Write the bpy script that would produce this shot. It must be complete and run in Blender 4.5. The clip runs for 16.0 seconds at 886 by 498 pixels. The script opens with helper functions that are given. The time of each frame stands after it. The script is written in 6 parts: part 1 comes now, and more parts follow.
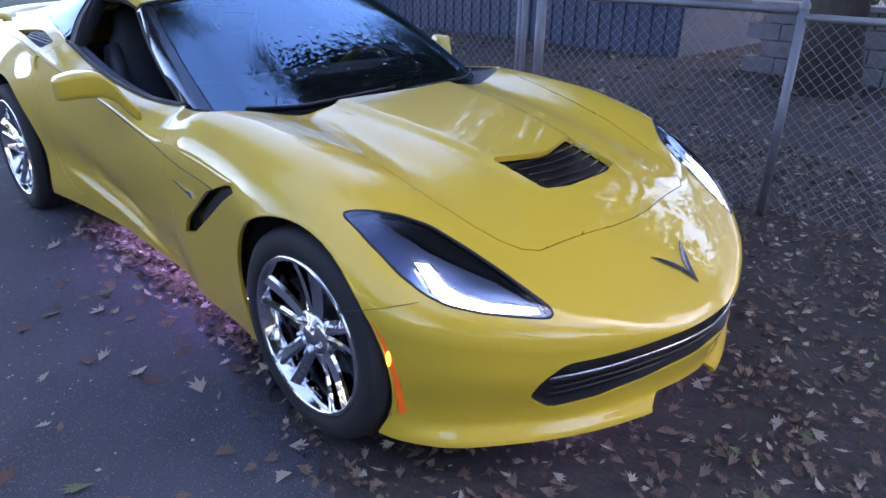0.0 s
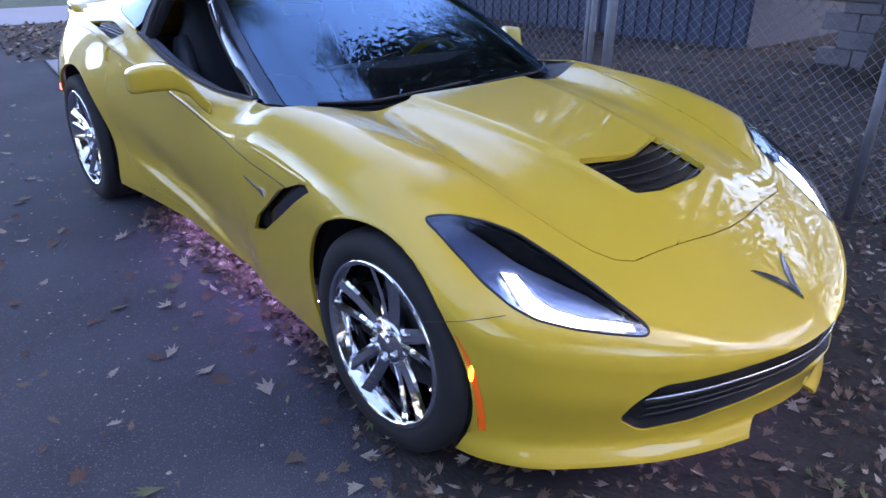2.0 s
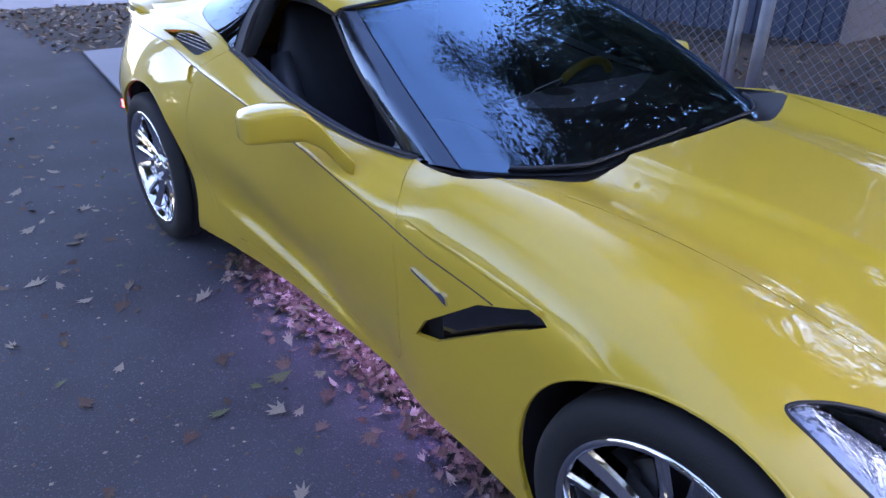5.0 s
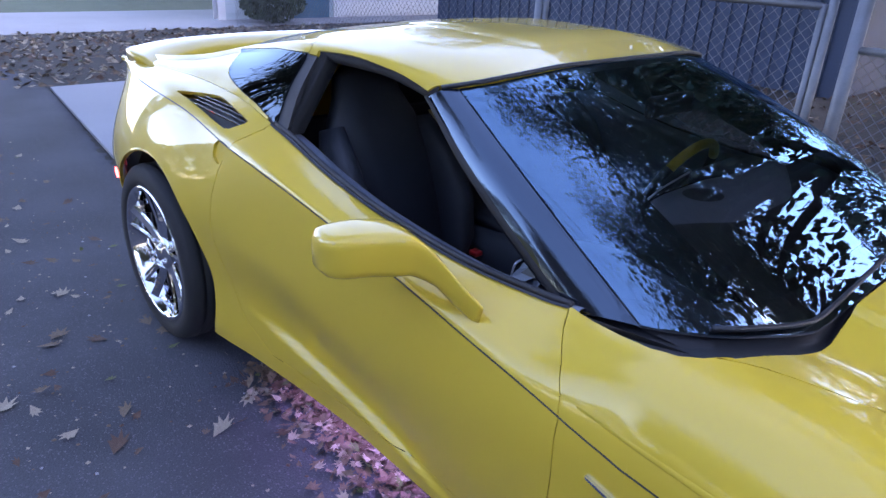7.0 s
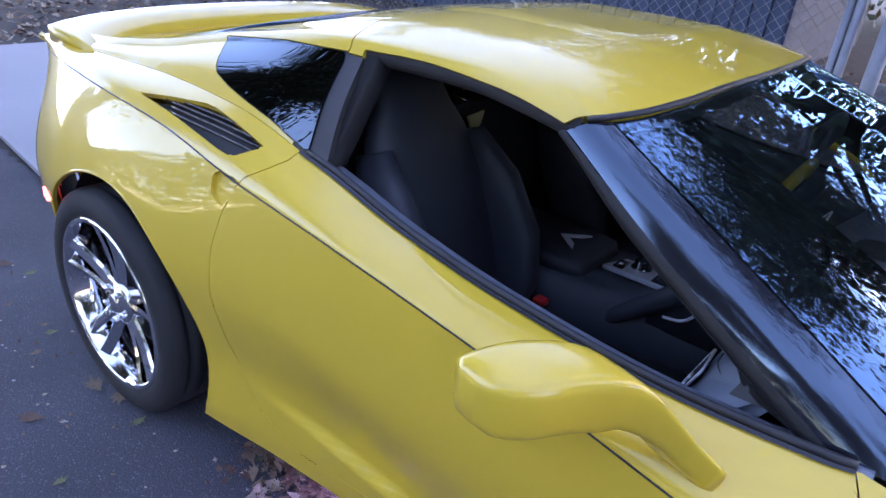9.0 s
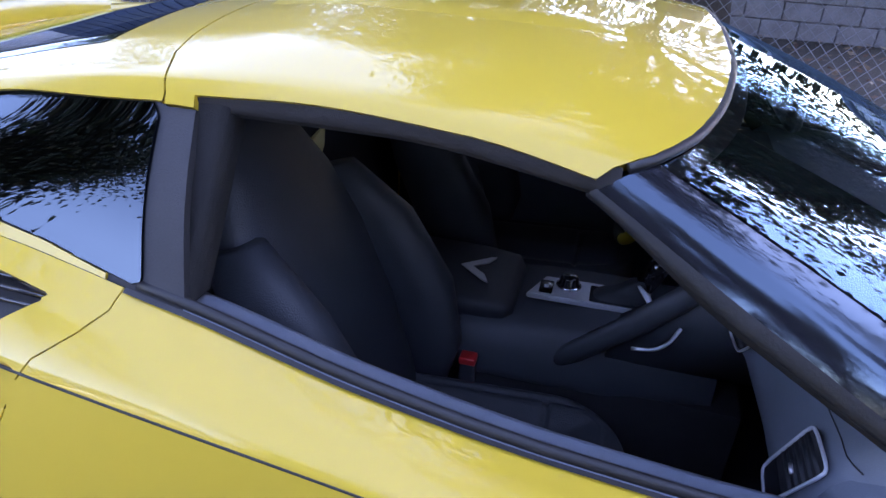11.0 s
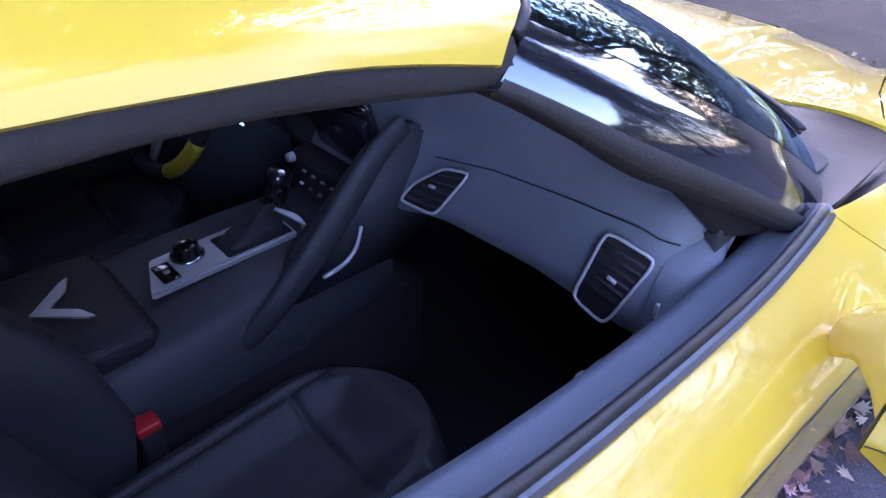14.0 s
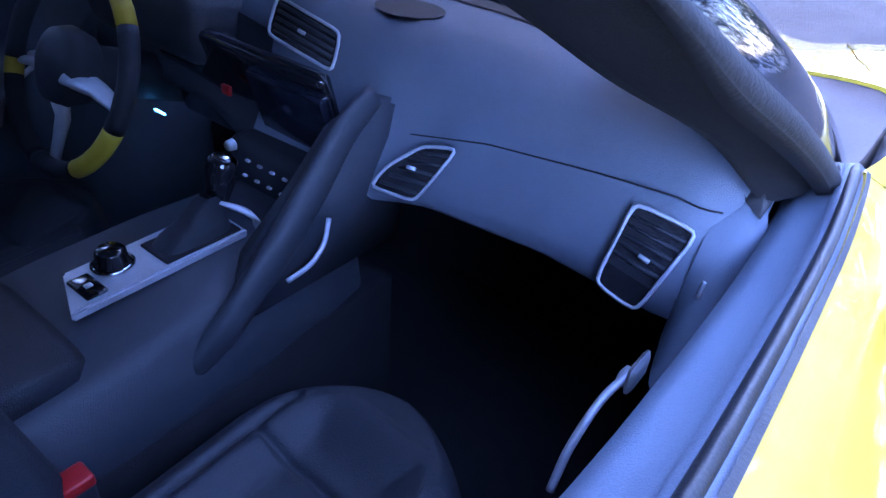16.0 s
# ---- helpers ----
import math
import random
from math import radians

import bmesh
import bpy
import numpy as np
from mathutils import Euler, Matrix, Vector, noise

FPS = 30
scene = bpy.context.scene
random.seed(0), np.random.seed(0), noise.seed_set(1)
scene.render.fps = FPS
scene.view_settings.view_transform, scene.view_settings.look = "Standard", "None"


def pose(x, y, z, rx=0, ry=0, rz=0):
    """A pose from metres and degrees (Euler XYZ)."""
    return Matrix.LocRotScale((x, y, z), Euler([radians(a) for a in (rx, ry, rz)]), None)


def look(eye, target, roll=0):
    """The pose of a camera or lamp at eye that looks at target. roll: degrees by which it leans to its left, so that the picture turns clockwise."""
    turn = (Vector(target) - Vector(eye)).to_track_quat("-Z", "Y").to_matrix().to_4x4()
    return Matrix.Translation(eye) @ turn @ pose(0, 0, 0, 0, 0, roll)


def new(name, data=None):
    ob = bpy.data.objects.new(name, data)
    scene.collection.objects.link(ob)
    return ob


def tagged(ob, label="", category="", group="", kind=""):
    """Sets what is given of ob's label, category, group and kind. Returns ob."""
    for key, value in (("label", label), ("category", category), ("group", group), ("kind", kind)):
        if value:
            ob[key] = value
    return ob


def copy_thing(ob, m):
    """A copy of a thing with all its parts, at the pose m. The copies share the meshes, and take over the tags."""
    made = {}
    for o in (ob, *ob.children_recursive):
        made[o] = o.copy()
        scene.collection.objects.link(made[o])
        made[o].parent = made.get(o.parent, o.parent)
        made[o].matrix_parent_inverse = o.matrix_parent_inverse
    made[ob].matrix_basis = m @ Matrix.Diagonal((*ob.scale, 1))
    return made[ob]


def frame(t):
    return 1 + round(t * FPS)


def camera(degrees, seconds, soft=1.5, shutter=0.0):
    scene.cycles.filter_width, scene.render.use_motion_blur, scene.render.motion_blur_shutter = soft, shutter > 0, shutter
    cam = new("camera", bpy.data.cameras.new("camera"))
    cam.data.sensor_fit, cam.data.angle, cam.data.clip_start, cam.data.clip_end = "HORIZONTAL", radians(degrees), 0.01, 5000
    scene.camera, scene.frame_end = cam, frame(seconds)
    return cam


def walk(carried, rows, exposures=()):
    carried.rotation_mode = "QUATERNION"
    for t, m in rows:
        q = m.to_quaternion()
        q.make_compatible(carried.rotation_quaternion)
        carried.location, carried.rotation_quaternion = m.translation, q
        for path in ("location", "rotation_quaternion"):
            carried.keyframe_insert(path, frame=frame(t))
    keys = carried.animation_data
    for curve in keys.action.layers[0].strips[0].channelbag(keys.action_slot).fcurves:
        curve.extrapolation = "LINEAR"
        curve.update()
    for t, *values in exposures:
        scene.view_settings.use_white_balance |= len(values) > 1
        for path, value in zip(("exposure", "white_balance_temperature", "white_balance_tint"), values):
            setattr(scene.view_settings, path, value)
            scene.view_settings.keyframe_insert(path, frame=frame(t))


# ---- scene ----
cam = camera(66.9, 16.0)
PATH = [
    (0, (1.450, -1.804, 1.351), (0.168, -0.500, 0.540), 0.8),
    (0.5, (1.450, -1.807, 1.348), (0.141, -0.534, 0.531), 0.8),
    (1, (1.434, -1.788, 1.349), (0.089, -0.560, 0.521), 0.3),
    (1.5, (1.400, -1.770, 1.348), (0.033, -0.572, 0.513), 0.2),
    (2, (1.300, -1.803, 1.349), (-0.064, -0.605, 0.511), 0.4),
    (2.5, (1.176, -1.832, 1.345), (-0.145, -0.597, 0.492), 0.4),
    (3, (1.047, -1.803, 1.347), (-0.259, -0.564, 0.474), 0.8),
    (3.5, (0.899, -1.759, 1.355), (-0.476, -0.615, 0.460), 0.1),
    (4, (0.743, -1.761, 1.357), (-0.648, -0.647, 0.449), 0.4),
    (4.2, (0.672, -1.771, 1.365), (-0.710, -0.650, 0.452), 0.4),
    (6.3, (-0.039, -1.732, 1.429), (-1.402, -0.515, 0.614), 1.6),
    (6.5, (-0.111, -1.734, 1.429), (-1.442, -0.484, 0.613), 2.0),
    (7, (-0.299, -1.697, 1.434), (-1.624, -0.436, 0.625), 3.0),
    (7.5, (-0.488, -1.653, 1.433), (-1.832, -0.412, 0.626), 3.2),
    (8, (-0.659, -1.657, 1.427), (-1.990, -0.405, 0.615), 3.1),
    (8.2, (-0.725, -1.673, 1.426), (-2.007, -0.375, 0.606), 3.6),
    (10.3, (-1.364, -1.443, 1.423), (-2.159, 0.135, 0.485), 4.9),
    (10.5, (-1.409, -1.417, 1.407), (-2.127, 0.204, 0.480), 4.1),
    (11, (-1.526, -1.316, 1.408), (-1.935, 0.386, 0.440), 3.1),
    (11.5, (-1.618, -1.263, 1.394), (-1.603, 0.469, 0.395), 1.7),
    (12, (-1.698, -1.168, 1.410), (-1.335, 0.454, 0.298), 3.4),
    (12.5, (-1.754, -1.067, 1.362), (-1.143, 0.474, 0.243), 2.8),
    (13, (-1.817, -1.004, 1.351), (-0.861, 0.321, 0.198), 1.3),
    (13.5, (-1.883, -0.959, 1.330), (-0.732, 0.197, 0.173), 4.8),
    (14, (-1.885, -0.910, 1.298), (-0.726, 0.223, 0.126), 3.3),
    (14.5, (-1.893, -0.841, 1.248), (-0.600, 0.159, 0.096), 6.0),
    (15, (-1.891, -0.798, 1.216), (-0.577, 0.176, 0.064), 5.7),
    (15.5, (-1.892, -0.770, 1.187), (-0.552, 0.166, 0.034), 6.9),
    (16, (-1.880, -0.756, 1.174), (-0.524, 0.192, 0.051), 5.5),
]
EXPOSURES = [(0.0, 2.85, 6700, 33), (4.2, 2.85, 6700, 33), (8.2, 3.3, 6900, 34), (10.3, 3.5, 7000, 38), (12.0, 3.75, 7000, 40), (14.0, 4.1, 6900, 42), (16.0, 4.85, 5300, 42)]
walk(cam, [(t, look(eye, target, roll)) for t, eye, target, roll in PATH], EXPOSURES)

# ---- world, sun, exposure ----
world = bpy.data.worlds.new("world")
scene.world = world
world.use_nodes = True
wn = world.node_tree
sky = wn.nodes.new("ShaderNodeTexSky")
sky.sky_type, sky.sun_disc = "NISHITA", False
sky.sun_elevation, sky.sun_rotation = radians(40), radians(42)
sky.ozone_density, sky.dust_density, sky.air_density = 2.5, 0.5, 1.0
wn.links.new(sky.outputs[0], wn.nodes["Background"].inputs[0])
wn.nodes["Background"].inputs[1].default_value = 0.15
sun_data = bpy.data.lights.new("sun", "SUN")
sun_data.energy, sun_data.angle, sun_data.color = 0.12, radians(30), (1.0, 0.98, 0.95)
sun = new("sun", sun_data)
sun.matrix_world = look((5.13, 5.69, 6.43), (0, 0, 0))


# ---- materials ----
def mat(name, color, rough=0.5, metal=0.0, coat=0.0, noise_scale=0.0, amount=0.0, bump=0.0, fine=60.0, spec=0.5, emit=None):
    """A node material with two scales of variation in colour and relief."""
    m = bpy.data.materials.new(name)
    m.use_nodes = True
    nt = m.node_tree
    b = nt.nodes["Principled BSDF"]
    b.inputs["Base Color"].default_value = (*color, 1)
    b.inputs["Roughness"].default_value = rough
    b.inputs["Metallic"].default_value = metal
    b.inputs["Coat Weight"].default_value = coat
    b.inputs["Coat Roughness"].default_value = 0.03
    b.inputs["Specular IOR Level"].default_value = spec
    if emit:
        b.inputs["Emission Color"].default_value = (*emit[0], 1)
        b.inputs["Emission Strength"].default_value = emit[1]
    if noise_scale:
        tc = nt.nodes.new("ShaderNodeTexCoord")
        big, small = nt.nodes.new("ShaderNodeTexNoise"), nt.nodes.new("ShaderNodeTexNoise")
        big.inputs["Scale"].default_value, small.inputs["Scale"].default_value = noise_scale, fine
        big.inputs["Detail"].default_value = 6
        small.inputs["Detail"].default_value = 4
        for n in (big, small):
            nt.links.new(tc.outputs["Object"], n.inputs["Vector"])
        mix = nt.nodes.new("ShaderNodeMath")
        mix.operation = "MULTIPLY_ADD"
        nt.links.new(small.outputs[0], mix.inputs[0])
        mix.inputs[1].default_value = 0.6
        nt.links.new(big.outputs[0], mix.inputs[2])
        ramp = nt.nodes.new("ShaderNodeMapRange")
        ramp.inputs[1].default_value, ramp.inputs[2].default_value = 0.45, 1.15
        ramp.inputs[3].default_value, ramp.inputs[4].default_value = 1 - amount, 1 + amount
        nt.links.new(mix.outputs[0], ramp.inputs[0])
        mul = nt.nodes.new("ShaderNodeVectorMath")
        mul.operation = "SCALE"
        mul.inputs[0].default_value = color
        nt.links.new(ramp.outputs[0], mul.inputs["Scale"])
        nt.links.new(mul.outputs[0], b.inputs["Base Color"])
        if bump:
            bp = nt.nodes.new("ShaderNodeBump")
            bp.inputs["Strength"].default_value = bump
            bp.inputs["Distance"].default_value = 0.01
            nt.links.new(small.outputs[0], bp.inputs["Height"])
            nt.links.new(bp.outputs[0], b.inputs["Normal"])
    return m


YELLOW = mat("yellow_paint", (0.585, 0.395, 0.030), 0.45, 0.0, 1.0, 3.0, 0.03, fine=900, spec=0.2)
BLACK_GLOSS = mat("black_gloss", (0.012, 0.012, 0.014), 0.08, 0, 0.6)
BLACK = mat("black_plastic", (0.012, 0.012, 0.013), 0.5, 0, 0, 8.0, 0.15, 0.1, 300)
RUBBER = mat("rubber", (0.012, 0.012, 0.013), 0.75, 0, 0, 10.0, 0.2, 0.15, 200)
CHROME = mat("chrome", (0.75, 0.76, 0.78), 0.05, 1.0, 0, 5.0, 0.03, fine=80)
ASPHALT = mat("asphalt", (0.060, 0.063, 0.072), 0.9, 0, 0, 1.3, 0.38, 0.7, 170, spec=0.25)


def speckle(m, scale, share, pale):
    """Pale chips of stone showing in a dark surface."""
    nt = m.node_tree
    b = nt.nodes["Principled BSDF"]
    old = b.inputs["Base Color"].links[0].from_socket
    tc, v, r, mx = (nt.nodes.new("ShaderNode" + k) for k in ("TexCoord", "TexVoronoi", "MapRange", "Mix"))
    v.inputs["Scale"].default_value = scale
    nt.links.new(tc.outputs["Object"], v.inputs["Vector"])
    sep = nt.nodes.new("ShaderNodeSeparateColor")
    nt.links.new(v.outputs["Color"], sep.inputs[0])
    r.inputs[1].default_value, r.inputs[2].default_value = 1 - share, 1.0
    nt.links.new(sep.outputs[0], r.inputs[0])
    mx.data_type = "RGBA"
    nt.links.new(r.outputs[0], mx.inputs["Factor"])
    nt.links.new(old, mx.inputs["A"])
    mx.inputs["B"].default_value = (*pale, 1)
    nt.links.new(mx.outputs["Result"], b.inputs["Base Color"])


speckle(ASPHALT, 240, 0.10, (0.12, 0.12, 0.13))
SOIL = mat("leafy_soil", (0.032, 0.027, 0.022), 0.95, 0, 0, 2.5, 0.5, 0.8, 60)
DARK = mat("dark_trim", (0.022, 0.022, 0.025), 0.6, 0, 0, 6.0, 0.15, 0.15, 400)


# ---- shape tools ----
def curve(*knots):
    """A smooth function through (x, value) knots, in rising x."""
    xs = np.array([k[0] for k in knots], float)
    vs = np.array([k[1] for k in knots], float)
    d = np.diff(vs) / np.diff(xs)
    m = np.zeros(len(xs))
    m[0], m[-1] = d[0], d[-1]
    for i in range(1, len(xs) - 1):
        m[i] = 0.0 if d[i - 1] * d[i] <= 0 else 2 * d[i - 1] * d[i] / (d[i - 1] + d[i])

    def f(x):
        x = np.clip(x, xs[0], xs[-1])
        i = np.clip(np.searchsorted(xs, x) - 1, 0, len(xs) - 2)
        h = xs[i + 1] - xs[i]
        t = (x - xs[i]) / h
        return (vs[i] * (2 * t**3 - 3 * t**2 + 1) + m[i] * h * (t**3 - 2 * t**2 + t)
                + vs[i + 1] * (3 * t**2 - 2 * t**3) + m[i + 1] * h * (t**3 - t**2))
    return f


def smooth(a, b, x):
    t = np.clip((x - a) / (b - a), 0, 1)
    return t * t * (3 - 2 * t)


def spline(points, n):
    """n points evenly along a smooth curve through the given 2D or 3D points."""
    p = np.array(points, float)
    s = np.r_[0, np.cumsum(np.linalg.norm(np.diff(p, axis=0), axis=1))]
    fs = [curve(*zip(s, p[:, k])) for k in range(p.shape[1])]
    u = np.linspace(0, s[-1], n)
    return np.stack([np.array([f(v) for v in u]) for f in fs], -1)


def link(name, bm, material, parent=None, label="", smooth_shade=True, mats=()):
    me = bpy.data.meshes.new(name)
    bm.to_mesh(me)
    bm.free()
    me.materials.append(material)
    for extra in mats:
        me.materials.append(extra)
    if smooth_shade:
        me.shade_smooth()
    ob = new(name, me)
    if parent is not None:
        ob.parent = parent
    if label:
        ob["label"] = label
    return ob


def part(name, bm, material, parent, label="", smooth_shade=True):
    return link(name, bm, material, parent, label, smooth_shade)


def grid_bm(v, closed_u=False):
    """A bmesh of quads over an (n, m, 3) array of places."""
    n, m = v.shape[:2]
    bm = bmesh.new()
    vs = [bm.verts.new(p) for p in v.reshape(-1, 3)]
    for i in range(n if closed_u else n - 1):
        for j in range(m - 1):
            a, b = i * m + j, ((i + 1) % n) * m + j
            try:
                bm.faces.new((vs[a], vs[b], vs[b + 1], vs[a + 1]))
            except ValueError:
                pass
    return bm


def box_bm(size, at=(0, 0, 0), bevel=0.0, segments=2, turn=None):
    bm = bmesh.new()
    bmesh.ops.create_cube(bm, size=1)
    bmesh.ops.scale(bm, vec=size, verts=bm.verts)
    if bevel:
        bmesh.ops.bevel(bm, geom=bm.edges[:] + bm.verts[:], offset=bevel, segments=segments, affect="EDGES", profile=0.5)
    if turn is not None:
        bmesh.ops.transform(bm, matrix=turn, verts=bm.verts)
    bmesh.ops.translate(bm, vec=at, verts=bm.verts)
    return bm


def lathe_bm(profile, n=48, axis="y"):
    """Turns (radius, along) points about an axis."""
    p = np.array(profile, float)
    a = np.linspace(0, 2 * np.pi, n, endpoint=False)
    r, h = p[None, :, 0], p[None, :, 1]
    c, s = np.cos(a)[:, None], np.sin(a)[:, None]
    h = h + 0 * c
    v = {"y": (r * c, h, r * s), "z": (r * c, r * s, h), "x": (h, r * c, r * s)}[axis]
    bm = grid_bm(np.stack(v, -1), True)
    bmesh.ops.remove_doubles(bm, verts=bm.verts, dist=1e-5)
    bmesh.ops.recalc_face_normals(bm, faces=bm.faces)
    return bm


def tube_bm(points, radius, n=8, cap=True, flat=1.0):
    """A round bar along points; radius may be one number or one per point."""
    p = [Vector(q) for q in points]
    rad = radius if hasattr(radius, "__len__") else [radius] * len(p)
    bm = bmesh.new()
    rings = []
    up = Vector((0, 0, 1))
    for i, q in enumerate(p):
        d = (p[min(i + 1, len(p) - 1)] - p[max(i - 1, 0)]).normalized()
        side = d.cross(up)
        side = side.normalized() if side.length > 1e-3 else d.cross(Vector((0, 1, 0))).normalized()
        top = side.cross(d)
        rings.append([bm.verts.new(q + rad[i] * (math.cos(a) * side + flat * math.sin(a) * top)) for a in (2 * math.pi * k / n for k in range(n))])
    for a, b in zip(rings, rings[1:]):
        for k in range(n):
            bm.faces.new((a[k], a[(k + 1) % n], b[(k + 1) % n], b[k]))
    if cap:
        bm.faces.new(rings[0][::-1])
        bm.faces.new(rings[-1])
    bmesh.ops.recalc_face_normals(bm, faces=bm.faces)
    return bm


def merge(*bms):
    """All the given bmeshes as one."""
    out = bmesh.new()
    for b in bms:
        me = bpy.data.meshes.new("tmp")
        b.to_mesh(me)
        b.free()
        out.from_mesh(me)
        bpy.data.meshes.remove(me)
    return out


# ---- the car's form: front axle at x = 0, nose towards +x, its own right side at -y ----
outline_y = curve((-0.75, 0.882), (-0.55, 0.888), (-0.35, 0.905), (-0.15, 0.928), (0.1, 0.93), (0.314, 0.888), (0.45, 0.793), (0.6, 0.61), (0.70, 0.44), (0.77, 0.26), (0.81, 0.10), (0.82, 0.0))
centre_z = curve((-0.75, 0.835), (-0.45, 0.815), (-0.2, 0.785), (0.09, 0.735), (0.3, 0.688), (0.43, 0.638), (0.55, 0.575), (0.65, 0.517), (0.72, 0.475), (0.78, 0.43), (0.82, 0.385))
crest_z = curve((-0.75, 0.852), (-0.56, 0.848), (-0.37, 0.836), (-0.2, 0.818), (0.0, 0.775), (0.19, 0.705), (0.36, 0.62), (0.5, 0.56), (0.62, 0.505), (0.72, 0.455), (0.82, 0.385))
edge_z = curve((-0.75, 0.66), (-0.3, 0.64), (0.0, 0.62), (0.2, 0.56), (0.4, 0.48), (0.6, 0.43), (0.82, 0.385))
crest_share = curve((-0.75, 0.80), (-0.3, 0.77), (0.1, 0.74), (0.4, 0.74), (0.82, 0.78))


def top_z(x, y):
    """The height of bonnet and wings."""
    y = np.abs(y)
    yo = outline_y(x)
    yd = crest_share(x) * yo
    zc, zd, ze = centre_z(x), crest_z(x), edge_z(x)
    t = np.clip(y / np.maximum(yd, 1e-4), 0, 1)
    inner = zc + (zd - zc) * t * t
    fade = smooth(0.5, 0.15, x) * 1.0
    inner = inner - 0.024 * fade * np.exp(-(((t - 0.68) / 0.16) ** 2))
    half = 0.30 - 0.10 * smooth(-0.6, 0.3, x)
    inner = inner + 0.015 * fade * smooth(half + 0.022, half - 0.008, y)
    k = np.clip((y - yd) / np.maximum(yo - yd, 1e-4), 0, 1)
    outer = ze + (zd - ze) * np.sqrt(np.maximum(1 - k * k, 0))
    return np.where(y <= yd, inner, outer)


def face_row(x, yo, s):
    """Below the widest line: inset towards the middle and height at s from 0 to 1 (the lip)."""
    ze = edge_z(x)
    front = smooth(0.2, 0.5, x)
    z = ze + (0.135 - ze) * s
    inset = (1 - front) * (0.010 * math.sin(math.pi * s) + 0.055 * s**2.5) + front * (0.028 * smooth(0.25, 0.8, s) - 0.024 * smooth(0.8, 1.0, s))
    return inset, z


def front_clip(nv=150, nf=70, ns=36):
    """Bonnet, wings and nose as rays from a pivot under the windscreen out to the plan outline and down to the lip."""
    px = -0.70
    a = np.linspace(0, 1, 400)
    xs = px + (0.82 - px) * np.sin(a * np.pi / 2)
    pts = np.stack([xs, np.array([outline_y(x) for x in xs])], -1)
    pts[-1, 1] = 0
    s = np.r_[0, np.cumsum(np.linalg.norm(np.diff(pts, axis=0), axis=1))]
    u = np.linspace(0, s[-1], nv // 2 + 1)
    half = np.stack([np.interp(u, s, pts[:, 0]), np.interp(u, s, pts[:, 1])], -1)
    right = half * (1, -1)
    ring = np.concatenate([right, half[::-1][1:]])
    f = np.sin(np.linspace(0.02, 1, nf) * np.pi / 2)
    f = f * 0.75 + np.linspace(0.02, 1, nf) * 0.25
    rows = []
    for x, y in ring:
        col = []
        for k in f:
            cx, cy = px + (x - px) * k, y * k
            col.append((cx, cy, float(top_z(cx, cy))))
        d = Vector((x - px, y, 0)).normalized()
        n = Vector((math.cos(0), 0, 0))
        for q in np.linspace(0, 1, ns)[1:]:
            inset, z = face_row(x, abs(y), float(q))
            col.append((x - d.x * inset, y - d.y * inset, z))
        rows.append(col)
    return np.array(rows)


belt = curve((-3.42, 0.70), (-2.6, 0.705), (-2.3, 0.72), (-2.0, 0.742), (-1.5, 0.753), (-1.2, 0.751), (-0.95, 0.737), (-0.70, 0.705))
belt_z = curve((-3.42, 0.955), (-3.0, 0.975), (-2.6, 0.99), (-2.33, 0.985), (-2.0, 0.938), (-1.75, 0.878), (-1.5, 0.838), (-1.2, 0.816), (-0.95, 0.822), (-0.70, 0.852))
crease_y = curve((-3.42, 0.68), (-3.3, 0.72), (-3.0, 0.785), (-2.7, 0.815), (-2.4, 0.825), (-2.1, 0.84), (-1.8, 0.852), (-1.3, 0.858), (-0.84, 0.868), (-0.70, 0.874))
crease_h = curve((-3.42, 0.925), (-3.0, 0.938), (-2.7, 0.932), (-2.5, 0.921), (-2.16, 0.872), (-1.84, 0.843), (-1.59, 0.812), (-1.32, 0.772), (-1.05, 0.724), (-0.85, 0.694), (-0.70, 0.676))
wide_y = curve((-3.42, 0.70), (-3.3, 0.80), (-3.1, 0.885), (-2.9, 0.925), (-2.71, 0.94), (-2.45, 0.93), (-2.2, 0.90), (-1.8, 0.872), (-1.3, 0.862), (-0.84, 0.878), (-0.70, 0.885))
low_y = curve((-3.42, 0.68), (-3.2, 0.80), (-3.0, 0.875), (-2.71, 0.93), (-2.4, 0.91), (-2.15, 0.868), (-1.8, 0.842), (-1.3, 0.836), (-0.9, 0.85), (-0.70, 0.868))
sill_y = curve((-3.42, 0.62), (-3.0, 0.82), (-2.71, 0.89), (-2.35, 0.885), (-2.0, 0.84), (-1.5, 0.80), (-1.0, 0.80), (-0.70, 0.83))
sill_z = curve((-3.42, 0.30), (-3.0, 0.22), (-2.3, 0.19), (-1.7, 0.18), (-1.0, 0.165), (-0.70, 0.15))


